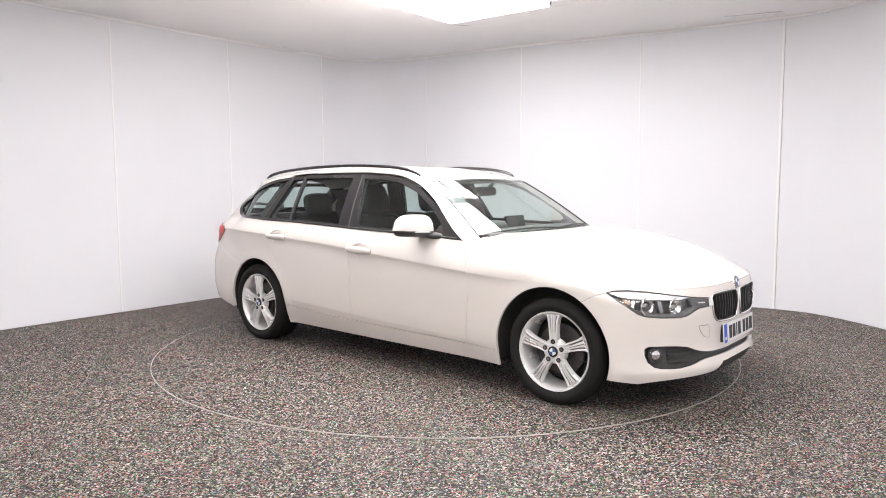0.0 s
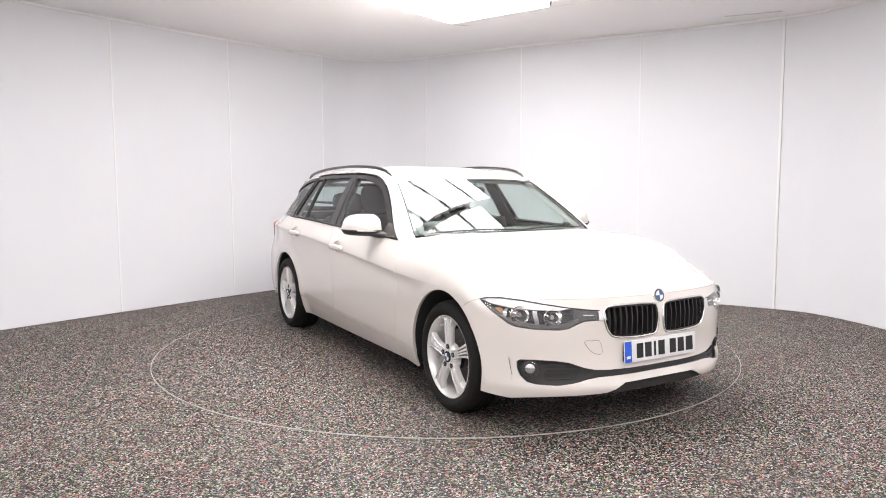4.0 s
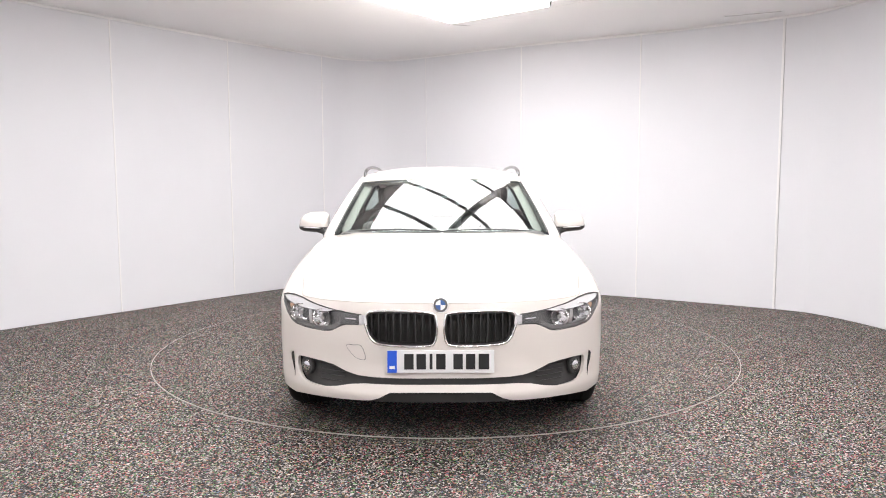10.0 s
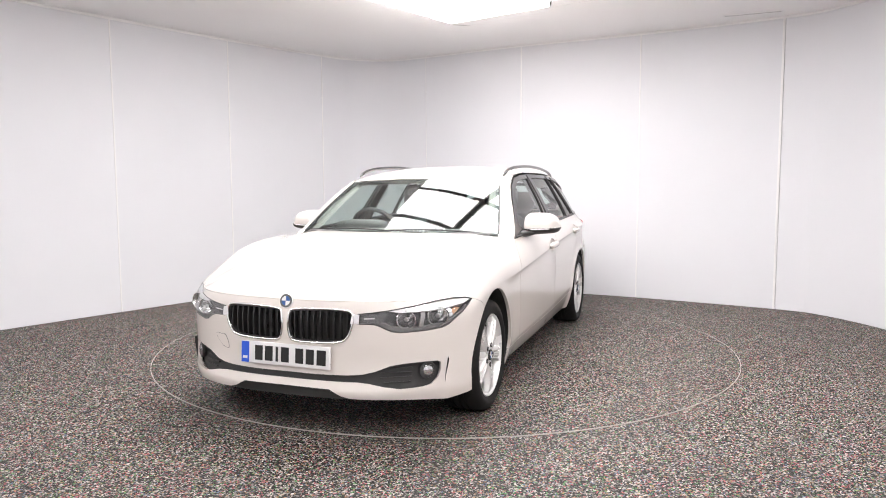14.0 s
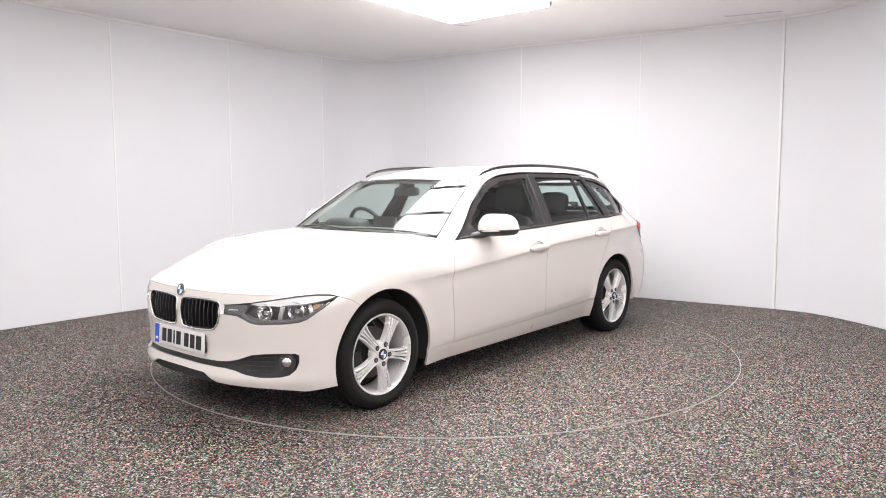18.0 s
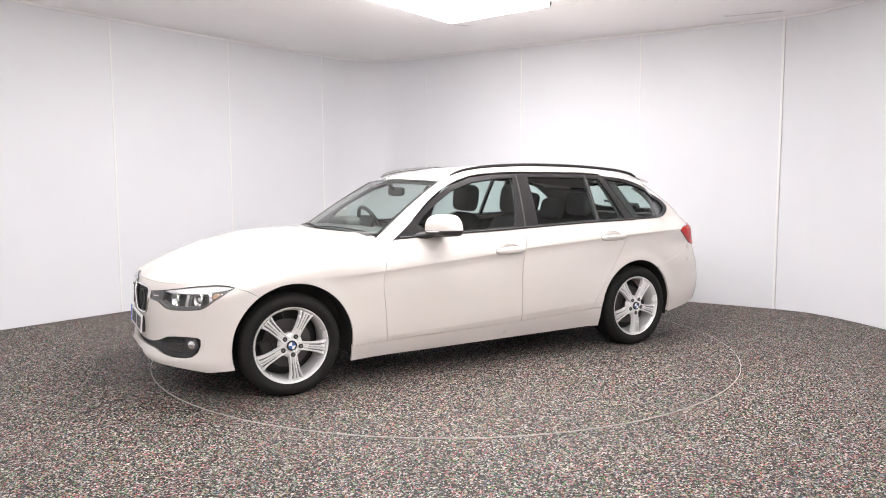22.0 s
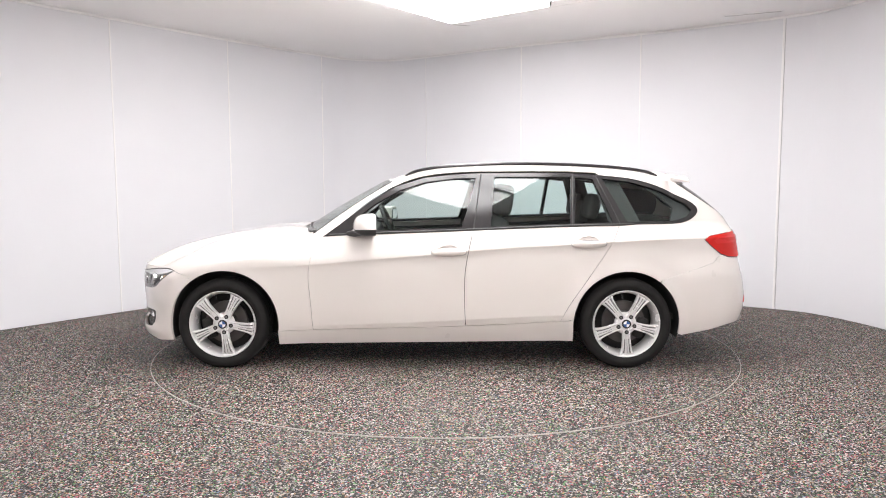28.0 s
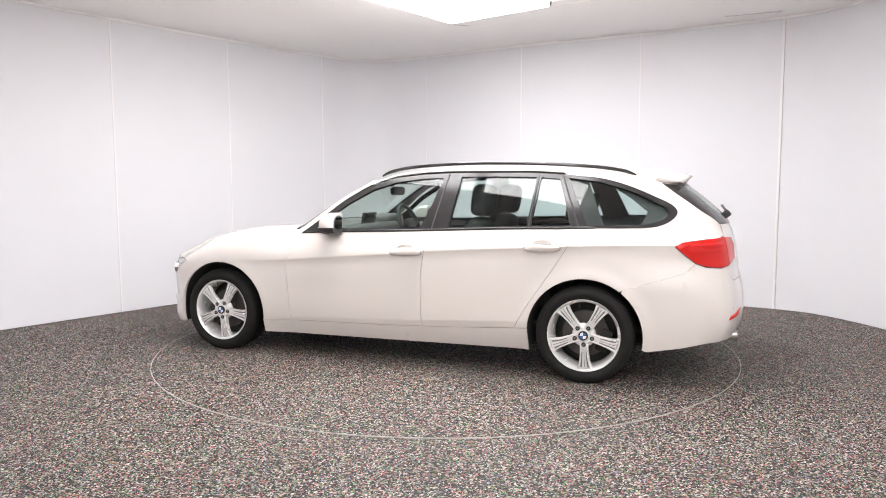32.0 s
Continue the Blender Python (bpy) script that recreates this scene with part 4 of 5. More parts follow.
# ---- hood ----
front = [(q[0], q[1]) for q in [skin(s, z) for s, z in NOSE_TOP]]
corner = [(q[0], q[1]) for q in [skin(s, z) for s, z in HOOD_EDGE[1:]]]
back = [(-0.470 - 0.17 * u * u + 0.012, 0.725 * u) for u in np.linspace(0.98, 0, 10)]
half = front + corner + back
hood = sheet("hood", half + [(x, -y) for x, y in half[-2:0:-1]], hood_surface, M_PAINT, step=0.04, gap=0.0016, label="white bonnet with soft side ridges")
bm_at = on_skin(0.0, 0.690, 0.003)
badge = cpart("badge", disc_bm(0.041, 0.008, bm_at, 40, 0.038, 0.002), M_CHROME, bumper, "round badge in blue, white and black")
cpart("badge_ring", disc_bm(0.0345, 0.003, bm_at @ Matrix.Translation((0, 0, 0.0045)), 40), M_LAMPDARK, badge)


def quadrants(r, m, parent):
    for k in range(4):
        bm = bmesh.new()
        vs = [bm.verts.new((0, 0, 0))] + [bm.verts.new((r * math.cos(radians(90 * k + a)), r * math.sin(radians(90 * k + a)), 0)) for a in range(0, 91, 10)]
        bm.faces.new(vs)
        e = bmesh.ops.extrude_face_region(bm, geom=bm.faces[:])
        bmesh.ops.translate(bm, verts=[v for v in e["geom"] if isinstance(v, bmesh.types.BMVert)], vec=(0, 0, 0.0015))
        bmesh.ops.transform(bm, matrix=m, verts=bm.verts)
        part("badge_quarter", bm, M_WHITE if k % 2 else M_BADGEBLUE, parent)


quadrants(0.0245, bm_at @ Matrix.Translation((0, 0, 0.0062)), badge)

# number plate: a white plate with a blue band, its characters as plain bars
plate_m = Matrix.Translation((0.766, 0, 0.417)) @ Matrix.Rotation(radians(90), 4, "Z") @ Matrix.Rotation(radians(86), 4, "X")
plate = cpart("number_plate", boxed((0.522, 0.112, 0.008), plate_m, 0.002), M_PLATE, bumper, "white number plate with a blue band")
part("plate_back", boxed((0.50, 0.10, 0.03), plate_m @ Matrix.Translation((0, 0, -0.018))), M_BLACK, plate)
part("blue_band", boxed((0.046, 0.108, 0.002), plate_m @ Matrix.Translation((-0.237, 0, 0.0045))), M_BLUE, plate)
part("band_mark", boxed((0.026, 0.014, 0.001), plate_m @ Matrix.Translation((-0.237, -0.028, 0.006))), M_WHITE, plate)
xs = [-0.160, -0.100, -0.052, -0.004, 0.080, 0.141, 0.206]
for x, w in zip(xs, (0.046, 0.046, 0.014, 0.046, 0.046, 0.046, 0.052)):
    part("plate_bar", boxed((w, 0.076, 0.0012), plate_m @ Matrix.Translation((x + 0.005, 0.0, 0.0048))), M_INK, plate)

# ---- roof, pillars and screens ----
N, K = 44, 18
FRONT = -1.10
verts, faces = [], []
for i in range(N + 1):
    t = i / N
    for j in range(-K, K + 1):
        w = j / K
        xf, xb = FRONT - 0.075 * min(1, abs(w) / 0.86) ** 2, -3.34
        x = xf + (xb - xf) * t
        if abs(w) > 0.86 and t < 0.2:
            x -= (abs(w) - 0.86) / 0.14 * 0.12 * (1 - t / 0.2)
        e = roof_edge(x)
        y, ze = e[1] * w, float(e[2])
        zc = float(roof_z(x + 0.075 * min(1, abs(w) / 0.86) ** 2 * (1 - t)))
        z = ze + (zc - ze) * (1 - abs(w) ** 3.0)
        if t < 0.2 and abs(w) <= 0.86:
            g = glass_screen(w / 0.86, 1.0)
            k = (1 - t / 0.2) ** 2
            y, z = y + (g[1] - y) * k, z + (g[2] + 0.002 - z) * (1 - min(1, i / 2)) if i < 2 else z
        verts.append((x, y, z))
W2 = 2 * K + 1
for i in range(N):
    for j in range(2 * K):
        a = i * W2 + j
        faces.append((a, a + W2, a + W2 + 1, a + 1))
roof = own(link("roof", verts, faces, M_PAINT, car, "white roof"), car)
lin = own(link("headliner", [(x, y * 0.97, z - 0.035) for x, y, z in verts], [f[::-1] for f in faces], M_LINER, roof, "pale cloth headliner"), roof)

# spoiler over the rear window
verts, faces = [], []
for i, (x, dz, th) in enumerate(((-3.26, 0.000, 0.024), (-3.31, -0.003, 0.020), (-3.36, -0.006, 0.015), (-3.415, -0.011, 0.009), (-3.428, -0.020, 0.004))):
    for j in range(-12, 13):
        w = j / 12
        y = w * (0.50 - 0.02 * i)
        z = 1.364 + 0.4 * dz - 0.006 * i - 0.045 * abs(w) ** 3
        verts += [(x + 0.05 * w * w, y, z), (x + 0.05 * w * w, y, z - th)]
for i in range(4):
    for j in range(24):
        a, b = (i * 25 + j) * 2, ((i + 1) * 25 + j) * 2
        faces += [(a, b, b + 2, a + 2), (a + 1, a + 3, b + 3, b + 1)]
for j in range(24):
    a = (4 * 25 + j) * 2
    faces.append((a, a + 1, a + 3, a + 2))
for i in range(4):
    a, b = i * 50, (i + 1) * 50
    faces += [(a, a + 1, b + 1, b), (a + 48, b + 48, b + 49, a + 49)]
own(link("spoiler", verts, faces, M_PAINT, tailgate, "white roof spoiler lip", smooth=False), tailgate)

us, vs = np.linspace(-1, 1, 33), np.linspace(0, 1, 17)
g = [tuple(glass_screen(u, v)) for v in vs for u in us]
fs = [(i * 33 + j, i * 33 + j + 1, (i + 1) * 33 + j + 1, (i + 1) * 33 + j) for i in range(16) for j in range(32)]
screen = own(link("windscreen", g, fs, M_SCREEN, car, "greenish windscreen reflecting the ceiling lights"), car)
bv, bf = [], []
edge_uv = [(u, 0.0) for u in np.linspace(-1, 1, 30)] + [(1.0, v) for v in np.linspace(0, 1, 14)[1:]] + [(u, 1.0) for u in np.linspace(1, -1, 30)[1:]] + [(-1.0, v) for v in np.linspace(1, 0, 14)[1:-1]]
for u, v in edge_uv:
    a = Vector(glass_screen(u, v))
    ui = u * (1 - 0.045)
    vi = 0.012 + v * (1 - 0.012 - 0.04)
    b = Vector(glass_screen(ui, vi))
    bv += [a + Vector((0.002, 0, -0.004)), b + Vector((0.002, 0, -0.004))]
n = len(edge_uv)
for i in range(n):
    j = (i + 1) % n
    bf.append((2 * i, 2 * j, 2 * j + 1, 2 * i + 1))
own(link("screen_border", bv, bf, M_BLACKGLOSS, screen, "black printed border"), screen)
for sg in (1, -1):
    va, fa = [], []
    for i in range(-4, 21):
        v = i / 20
        a = Vector(glass_screen(1.0, v))
        x = -0.69 + (-1.30 + 0.69) * (v ** 1.05 if v > 0 else v)
        ze = float(edge_z(x)) if x < -0.74 else 0.926
        b = Vector(skin(at_x(x, ze), ze))
        for j in range(7):
            w = j / 6
            q = a.lerp(b, w)
            q += Vector((0.25, 0.75, 0.6)).normalized() * (0.014 * math.sin(math.pi * w))
            if j == 0:
                q = a + Vector((0, 0, 0.002))
            va.append((q.x, q.y * sg, q.z))
    for i in range(24):
        for j in range(6):
            a = i * 7 + j
            f = (a, a + 1, a + 8, a + 7)
            fa.append(f[::-1] if sg > 0 else f)
    own(link("pillar", va, fa, M_PAINT, car, "white windscreen pillar"), car)
    # pale trim inside the pillar
    va, fa = [], []
    for i in range(13):
        v = 0.07 + 0.93 * i / 12
        for u, drop in ((0.960, 0.014), (0.945, 0.022), (0.88 + 0.05 * (1 - min(1, (v - 0.07) / 0.10)) ** 2, 0.034)):
            q = glass_screen(u, v)
            va.append((q[0] - 0.012, sg * q[1], q[2] - drop))
    for i in range(12):
        for j in range(2):
            f = (i * 3 + j, i * 3 + j + 1, i * 3 + j + 4, i * 3 + j + 3)
            fa.append(f if sg > 0 else f[::-1])
    own(link("pillar_trim", va, fa, M_TRIM, screen, "pale inner pillar trim"), screen)
    # dark seal beside the windscreen
    cpart("screen_seal", tube([Vector(glass_screen(1.0, v)) * 1 if sg > 0 else Vector((glass_screen(1.0, v)[0], -glass_screen(1.0, v)[1], glass_screen(1.0, v)[2])) for v in np.linspace(0, 1, 12)], 0.006, 6), M_BLACK, screen)
cowl = [Vector((-0.485 - 0.17 * u * u + 0.02, 0.725 * u, 0.948 - 0.012 * u * u)) for u in np.linspace(-0.93, 0.93, 25)]
cpart("cowl", tube(cowl, 0.016, 8, squash=2.2), M_BLACK, car, "black cowl strip below the windscreen")
for y0, y1 in ((-0.62, 0.02), (-0.02, 0.60)):
    pts = []
    for k in range(9):
        y = y0 + (y1 - y0) * k / 8
        u = y / 0.71
        p = Vector(glass_screen(u, 0.002 + 0.030 * math.sin(math.pi * k / 8)))
        pts.append(p + Vector((0.006, 0, 0.006)))
    cpart("wiper", tube(pts, 0.0055, 6), M_BLACK, screen, "black wiper arm")

# ---- side windows ----
WIN = [(-0.705, 0.918)] + along(top_z, -0.80, -2.80, 20, -0.004) + poly([(-2.86, 0.997), (-3.05, 0.998), (-3.22, 1.004), (-3.312, 1.038), (-3.356, 1.092), (-3.317, 1.145), (-3.202, 1.200), (-3.045, 1.268), (-2.868, 1.316), (-2.65, 1.339)], 4) \
    + [(-2.41, 1.354), (-1.83, 1.356), (-1.624, 1.347), (-1.406, 1.324), (-1.21, 1.262), (-1.033, 1.163), (-0.879, 1.043)]
PANES = [("front_window", M_GLASS, [(-0.955, 0.958), (-1.30, 0.968), (-1.668, 0.979), (-1.730, 1.15), (-1.775, 1.322), (-1.62, 1.318), (-1.42, 1.294), (-1.235, 1.237), (-1.06, 1.138), (-0.94, 1.050), (-0.905, 1.01)]),
         ("rear_door_window", M_PRIVACY, [(-1.872, 0.985), (-2.15, 0.994), (-2.422, 1.002), (-2.450, 1.325), (-2.15, 1.330), (-1.908, 1.329)]),
         ("fixed_window", M_PRIVACY, [(-2.452, 1.003), (-2.720, 1.009), (-2.605, 1.312), (-2.480, 1.323)]),
         ("cargo_window", M_PRIVACY, [(-2.815, 1.014), (-3.0, 1.016), (-3.17, 1.020), (-3.265, 1.045), (-3.308, 1.090), (-3.275, 1.133), (-3.17, 1.183), (-3.02, 1.246), (-2.86, 1.293), (-2.665, 1.317)])]
for sg in (1, -1):
    W_ = mirror(side_loop(WIN), sg)
    holes = [mirror(side_loop(p), sg) for _, _, p in PANES]
    wf = sheet("window_frame", W_, skin_surface, M_BLACKGLOSS, holes=holes, lift=0.003, depth=0.02, gap=0, step=0.03, label="gloss black frame round the side windows")
    for nm, mt, p in PANES:
        sheet(nm, mirror(side_loop(p), sg), skin_surface, mt, wf, lift=-0.006, depth=0, gap=-0.006, step=0.06)
    belt = along(top_z, -0.75, -2.86, 40, 0.004)
    cpart("belt_trim", tube([on_skin(sg * at_x(x, z), z, 0.004).translation for x, z in belt], 0.006, 6), M_BLACK, wf)
    gaps = [[(-1.752, 0.965), (-1.815, 1.350)], [(-2.436, 0.99), (-2.465, 1.345)], [(-2.765, 1.0), (-2.625, 1.335)]]
    for (xa, za), (xb, zb) in gaps:
        cpart("window_divider", tube([on_skin(sg * at_x(xa + (xb - xa) * t, za + (zb - za) * t), za + (zb - za) * t, 0.004).translation for t in np.linspace(0, 1, 9)], 0.005, 6), M_BLACK, wf)
    # roof rail
    rail = [(-1.27, 1.340, 0.586), (-1.31, 1.360, 0.588), (-1.38, 1.381, 0.588), (-1.49, 1.399, 0.588), (-1.65, 1.412, 0.588), (-1.99, 1.424, 0.588), (-2.43, 1.417, 0.586), (-2.79, 1.395, 0.580), (-2.98, 1.370, 0.572), (-3.05, 1.351, 0.567), (-3.09, 1.336, 0.564)]
    pts = spline([(x, sg * y, z) for x, z, y in rail], 5)
    cpart("roof_rail", tube(pts, [0.0125 * min(1, 0.45 + 0.08 * min(k, len(pts) - 1 - k)) for k in range(len(pts))], 8, squash=1.1), M_BLACKGLOSS, car, "gloss black roof rail")
    # door mirror
    mbase = cpart("door_mirror", tube([(-0.885, sg * 0.800, 0.938), (-0.935, sg * 0.832, 0.942), (-0.965, sg * 0.868, 0.948), (-0.985, sg * 0.930, 0.956)], [0.020, 0.024, 0.022, 0.010], 10, squash=1.7), M_BLACK, car, "door mirror with a white cap on a black foot", angle=60)
    halves = []
    for upper in (1, 0):
        bm, rings = bmesh.new(), []
        for k in range(15):
            t = k / 14
            y = 0.824 + 0.228 * t
            full = (1 - max(0, (t - 0.45) / 0.55) ** 2.6) ** 0.5 if t < 1 else 0.0
            start = min(1, 0.80 + t * 1.6)
            split = 0.974 + 0.006 * t
            low = (1 - max(0, (t - 0.70) / 0.30) ** 3) ** 0.5 if t < 1 else 0.0
            hu, hl = 0.108 * full * start * (1 - 0.10 * t), (0.038 + 0.012 * (1 - t)) * low
            depth = (0.142 * start) * (0.25 + 0.75 * (full if upper else low))
            back = -1.056 - 0.044 * t
            ring_ = []
            for j in range(13):
                a_ = j / 12 * math.pi / 2
                if upper:
                    ring_.append((back + depth * math.cos(a_) ** 0.62, split + hu * math.sin(a_) ** 0.72))
                else:
                    ring_.append((back + depth * math.cos(a_) ** 0.62, split - hl * math.sin(a_) ** 0.9))
            ring_.append((back, split))
            rings.append([bm.verts.new((x, sg * y, z)) for x, z in ring_])
        for r0, r1 in zip(rings, rings[1:]):
            for j in range(12):
                bm.faces.new((r0[j], r0[j + 1], r1[j + 1], r1[j]))
            bm.faces.new((r0[12], r0[13], r1[13], r1[12]))
        bm.faces.new(rings[0])
        bmesh.ops.remove_doubles(bm, verts=bm.verts[:], dist=0.0004)
        halves.append(bm)
    cpart("mirror_cap", halves[0], M_PAINT, mbase, "white mirror cap", angle=50)
    cpart("mirror_underside", halves[1], M_BLACK, mbase, angle=50)
    cpart("mirror_indicator", tube([(-0.926, sg * 0.850, 0.968), (-0.930, sg * 0.93, 0.971), (-0.950, sg * 0.995, 0.974), (-0.998, sg * 1.034, 0.976)], 0.004, 6), M_STRIP, mbase)
    for nm, mt, grow, x_off in (("mirror_rim", M_BLACK, 1.0, -0.002), ("mirror_glass", M_MIRROR, 0.86, -0.005)):
        bm = bmesh.new()
        loop = []
        for k in range(36):
            q = k / 36 * math.tau
            c, d_ = math.copysign(abs(math.cos(q)) ** 0.55, math.cos(q)), math.copysign(abs(math.sin(q)) ** 0.55, math.sin(q))
            y = 0.930 + 0.094 * grow * c
            loop.append(bm.verts.new((-1.056 - 0.044 * (y - 0.824) / 0.228 + x_off, sg * y, 1.008 + (0.052 - 0.012 * max(0, c)) * grow * d_)))
        bm.faces.new(loop)
        e = bmesh.ops.extrude_face_region(bm, geom=bm.faces[:])
        bmesh.ops.translate(bm, verts=[v for v in e["geom"] if isinstance(v, bmesh.types.BMVert)], vec=(0.008, 0, 0))
        cpart(nm, bm, mt, mbase, "mirror glass" if nm == "mirror_glass" else "", smooth=False)

# fuel flap on the car's right rear wing
flap = soft([(-2.86, 0.885), (-2.79, 0.872), (-2.68, 0.874), (-2.655, 0.90), (-2.655, 0.955), (-2.69, 0.978), (-2.80, 0.975), (-2.855, 0.955)], 3)
sheet("fuel_flap", mirror(side_loop(flap), -1), skin_surface, M_PAINT, lift=0.0018, depth=0.005, gap=0, label="white fuel flap")
# aerial fin
fv = [(-2.86, 0.0, 1.405), (-3.02, 0.030, 1.392), (-3.02, -0.030, 1.392), (-2.99, 0.006, 1.452), (-2.99, -0.006, 1.452), (-3.03, 0.0, 1.447)]
bm = bmesh.new()
for v in fv:
    bm.verts.new(v)
bmesh.ops.convex_hull(bm, input=bm.verts[:])
bmesh.ops.bevel(bm, geom=bm.edges[:], offset=0.006, segments=2, affect="EDGES")
cpart("aerial_fin", bm, M_PAINT, car, "white aerial fin", angle=70)


# ---- wheels, arches, underside ----
def spoke_bm(angle):
    """One grooved spoke, flaring towards the rim; y is outwards."""
    bm, rows = bmesh.new(), []
    for r, w, h in ((0.030, 0.026, -0.008), (0.060, 0.0265, -0.004), (0.085, 0.0255, -0.002), (0.120, 0.027, 0.000), (0.160, 0.031, 0.000), (0.185, 0.036, -0.002), (0.203, 0.042, -0.004), (0.2165, 0.050, -0.007)):
        row, g = [], min(1, max(0.1, (r - 0.06) / 0.04))
        for t, dh in ((-1.06, -0.034), (-1.0, -0.005), (-0.90, 0.0), (-0.72, 0.0), (-0.62, -0.011 * g), (-0.44, -0.011 * g), (-0.36, -0.002), (-0.10, -0.001), (-0.05, -0.007 * g), (0.05, -0.007 * g), (0.10, -0.001), (0.36, -0.002), (0.44, -0.011 * g), (0.62, -0.011 * g), (0.72, 0.0), (0.90, 0.0), (1.0, -0.005), (1.06, -0.034)):
            row.append(bm.verts.new((r, h + dh, t * w)))
        rows.append(row)
    for a, b in zip(rows, rows[1:]):
        for i in range(len(a) - 1):
            bm.faces.new((a[i], a[i + 1], b[i + 1], b[i]))
    bmesh.ops.rotate(bm, verts=bm.verts, cent=(0, 0, 0), matrix=Matrix.Rotation(-radians(angle), 3, "Y"))
    return bm


def wheel(name_at, hub_y, sg, offset):
    """A five-spoke alloy wheel with its tyre; the wheel's own y points out of the car."""
    tyre = lathe([(0.222, -0.205), (0.245, -0.212), (0.285, -0.216), (0.303, -0.205), (0.3125, -0.185), (0.314, -0.15), (0.314, -0.148), (0.309, -0.146), (0.309, -0.138), (0.314, -0.136), (0.3145, -0.112), (0.309, -0.110), (0.309, -0.102), (0.3145, -0.100),
                  (0.3145, -0.076), (0.309, -0.074), (0.309, -0.066), (0.314, -0.064), (0.3135, -0.035), (0.310, -0.018), (0.303, -0.004), (0.292, 0.006), (0.280, 0.010), (0.278, 0.0115), (0.262, 0.0125), (0.260, 0.011), (0.244, 0.009), (0.234, 0.004), (0.229, -0.004), (0.226, -0.010)], 72)
    bmesh.ops.scale(tyre, vec=(1.008, 1, 1.008), verts=[v for v in tyre.verts if v.co.x ** 2 + v.co.z ** 2 > 0.27 ** 2])
    bmesh.ops.scale(tyre, vec=(1.025, 1, 1.025), verts=[v for v in tyre.verts if v.co.x ** 2 + v.co.z ** 2 < 0.24 ** 2])
    wheel_ob = own(part("wheel", tyre, M_RUBBER, car, "five-spoke silver alloy wheel with a black tyre", True, 50), car)
    wheel_ob.location = OFFSET + Vector((name_at[0], sg * hub_y, name_at[1]))
    wheel_ob.rotation_euler = (0, 0, 0 if sg > 0 else math.pi)
    rim = part("rim", lathe([(0.2285, -0.014), (0.2300, -0.004), (0.2270, 0.002), (0.2215, 0.001), (0.2180, -0.006), (0.2120, -0.016), (0.2060, -0.040), (0.2010, -0.085), (0.1985, -0.13), (0.2140, -0.185)], 72, 1.025), M_ALLOY, wheel_ob, "silver rim", True, 50)
    for k in range(5):
        sp = part("spoke", spoke_bm(offset + 72 * k), M_ALLOY, wheel_ob, smooth=True, angle=28)
        # dark strips laid in the grooves paint their shade
        for t in (-0.53, 0.53, 0.0):
            bm, last = bmesh.new(), None
            for r, wd, h in ((0.078, 0.0255, -0.003), (0.120, 0.027, 0.0), (0.160, 0.031, 0.0), (0.185, 0.036, -0.002), (0.207, 0.044, -0.005)):
                half_w = wd * (0.10 if t else 0.045)
                row = [bm.verts.new((r, h - (0.0095 if t else 0.0058), t * wd - half_w)), bm.verts.new((r, h - (0.0095 if t else 0.0058), t * wd + half_w))]
                if last:
                    bm.faces.new((last[0], last[1], row[1], row[0]))
                last = row
            bmesh.ops.rotate(bm, verts=bm.verts, cent=(0, 0, 0), matrix=Matrix.Rotation(-radians(offset + 72 * k), 3, "Y"))
            part("spoke_groove_shade", bm, M_ALLOYD, sp)
    part("hub", lathe([(0.0, -0.004), (0.030, -0.004), (0.034, -0.006), (0.050, -0.008), (0.066, -0.012), (0.074, -0.020), (0.078, -0.045)], 40), M_ALLOY, wheel_ob, "", True, 40)
    for k in range(5):
        a = radians(offset + 72 * k)
        m = Matrix.Translation((math.cos(a) * 0.058, -0.0035, math.sin(a) * 0.058)) @ Matrix.Rotation(radians(90), 4, "X")
        # flat dark disc paints the shade of the bolt's hollow
        part("bolt_recess_shade", disc_bm(0.0142, 0.004, m, 20), M_DARK, wheel_ob)
        part("wheel_bolt", disc_bm(0.0075, 0.007, m, 6, bevel=0.001), M_ALLOYD, wheel_ob)
    cm = Matrix.Translation((0, -0.001, 0)) @ Matrix.Rotation(radians(-90), 4, "X")
    cap = part("centre_cap", disc_bm(0.0315, 0.008, cm, 32, bevel=0.002), M_INK, wheel_ob, "round wheel-centre cap in blue and white")
    quadrants(0.0215, Matrix.Translation((0, 0.0035, 0)) @ Matrix.Rotation(radians(-90), 4, "X"), cap)
    part("brake_disc", lathe([(0.0, -0.075), (0.075, -0.075), (0.080, -0.095), (0.150, -0.095), (0.150, -0.118), (0.08, -0.118)], 48), M_DISC, wheel_ob, "steel brake disc", True, 40)
    part("caliper", boxed((0.075, 0.06, 0.15), Matrix.Rotation(radians(20 if name_at[0] > -1 else 160), 4, "Y") @ Matrix.Translation((0.125, -0.105, 0.0)), 0.02), M_DARK, wheel_ob, smooth=True)
    part("inner_barrel", lathe([(0.0, -0.17), (0.205, -0.17), (0.205, -0.15)], 40), M_DARK, wheel_ob)
    va = Vector((math.cos(radians(offset + 30)) * 0.206, -0.03, math.sin(radians(offset + 30)) * 0.206))
    part("valve", tube([va, va * 0.86 + Vector((0, 0.012, 0))], 0.0045, 8), M_INK, wheel_ob)
    return wheel_ob


HUB = 0.3105
wheel((0.0, HUB), 0.863, 1, 46)
wheel((-2.81, HUB), 0.887, 1, 51)
wheel((0.0, HUB), 0.863, -1, 160)
wheel((-2.81, HUB), 0.887, -1, 157)

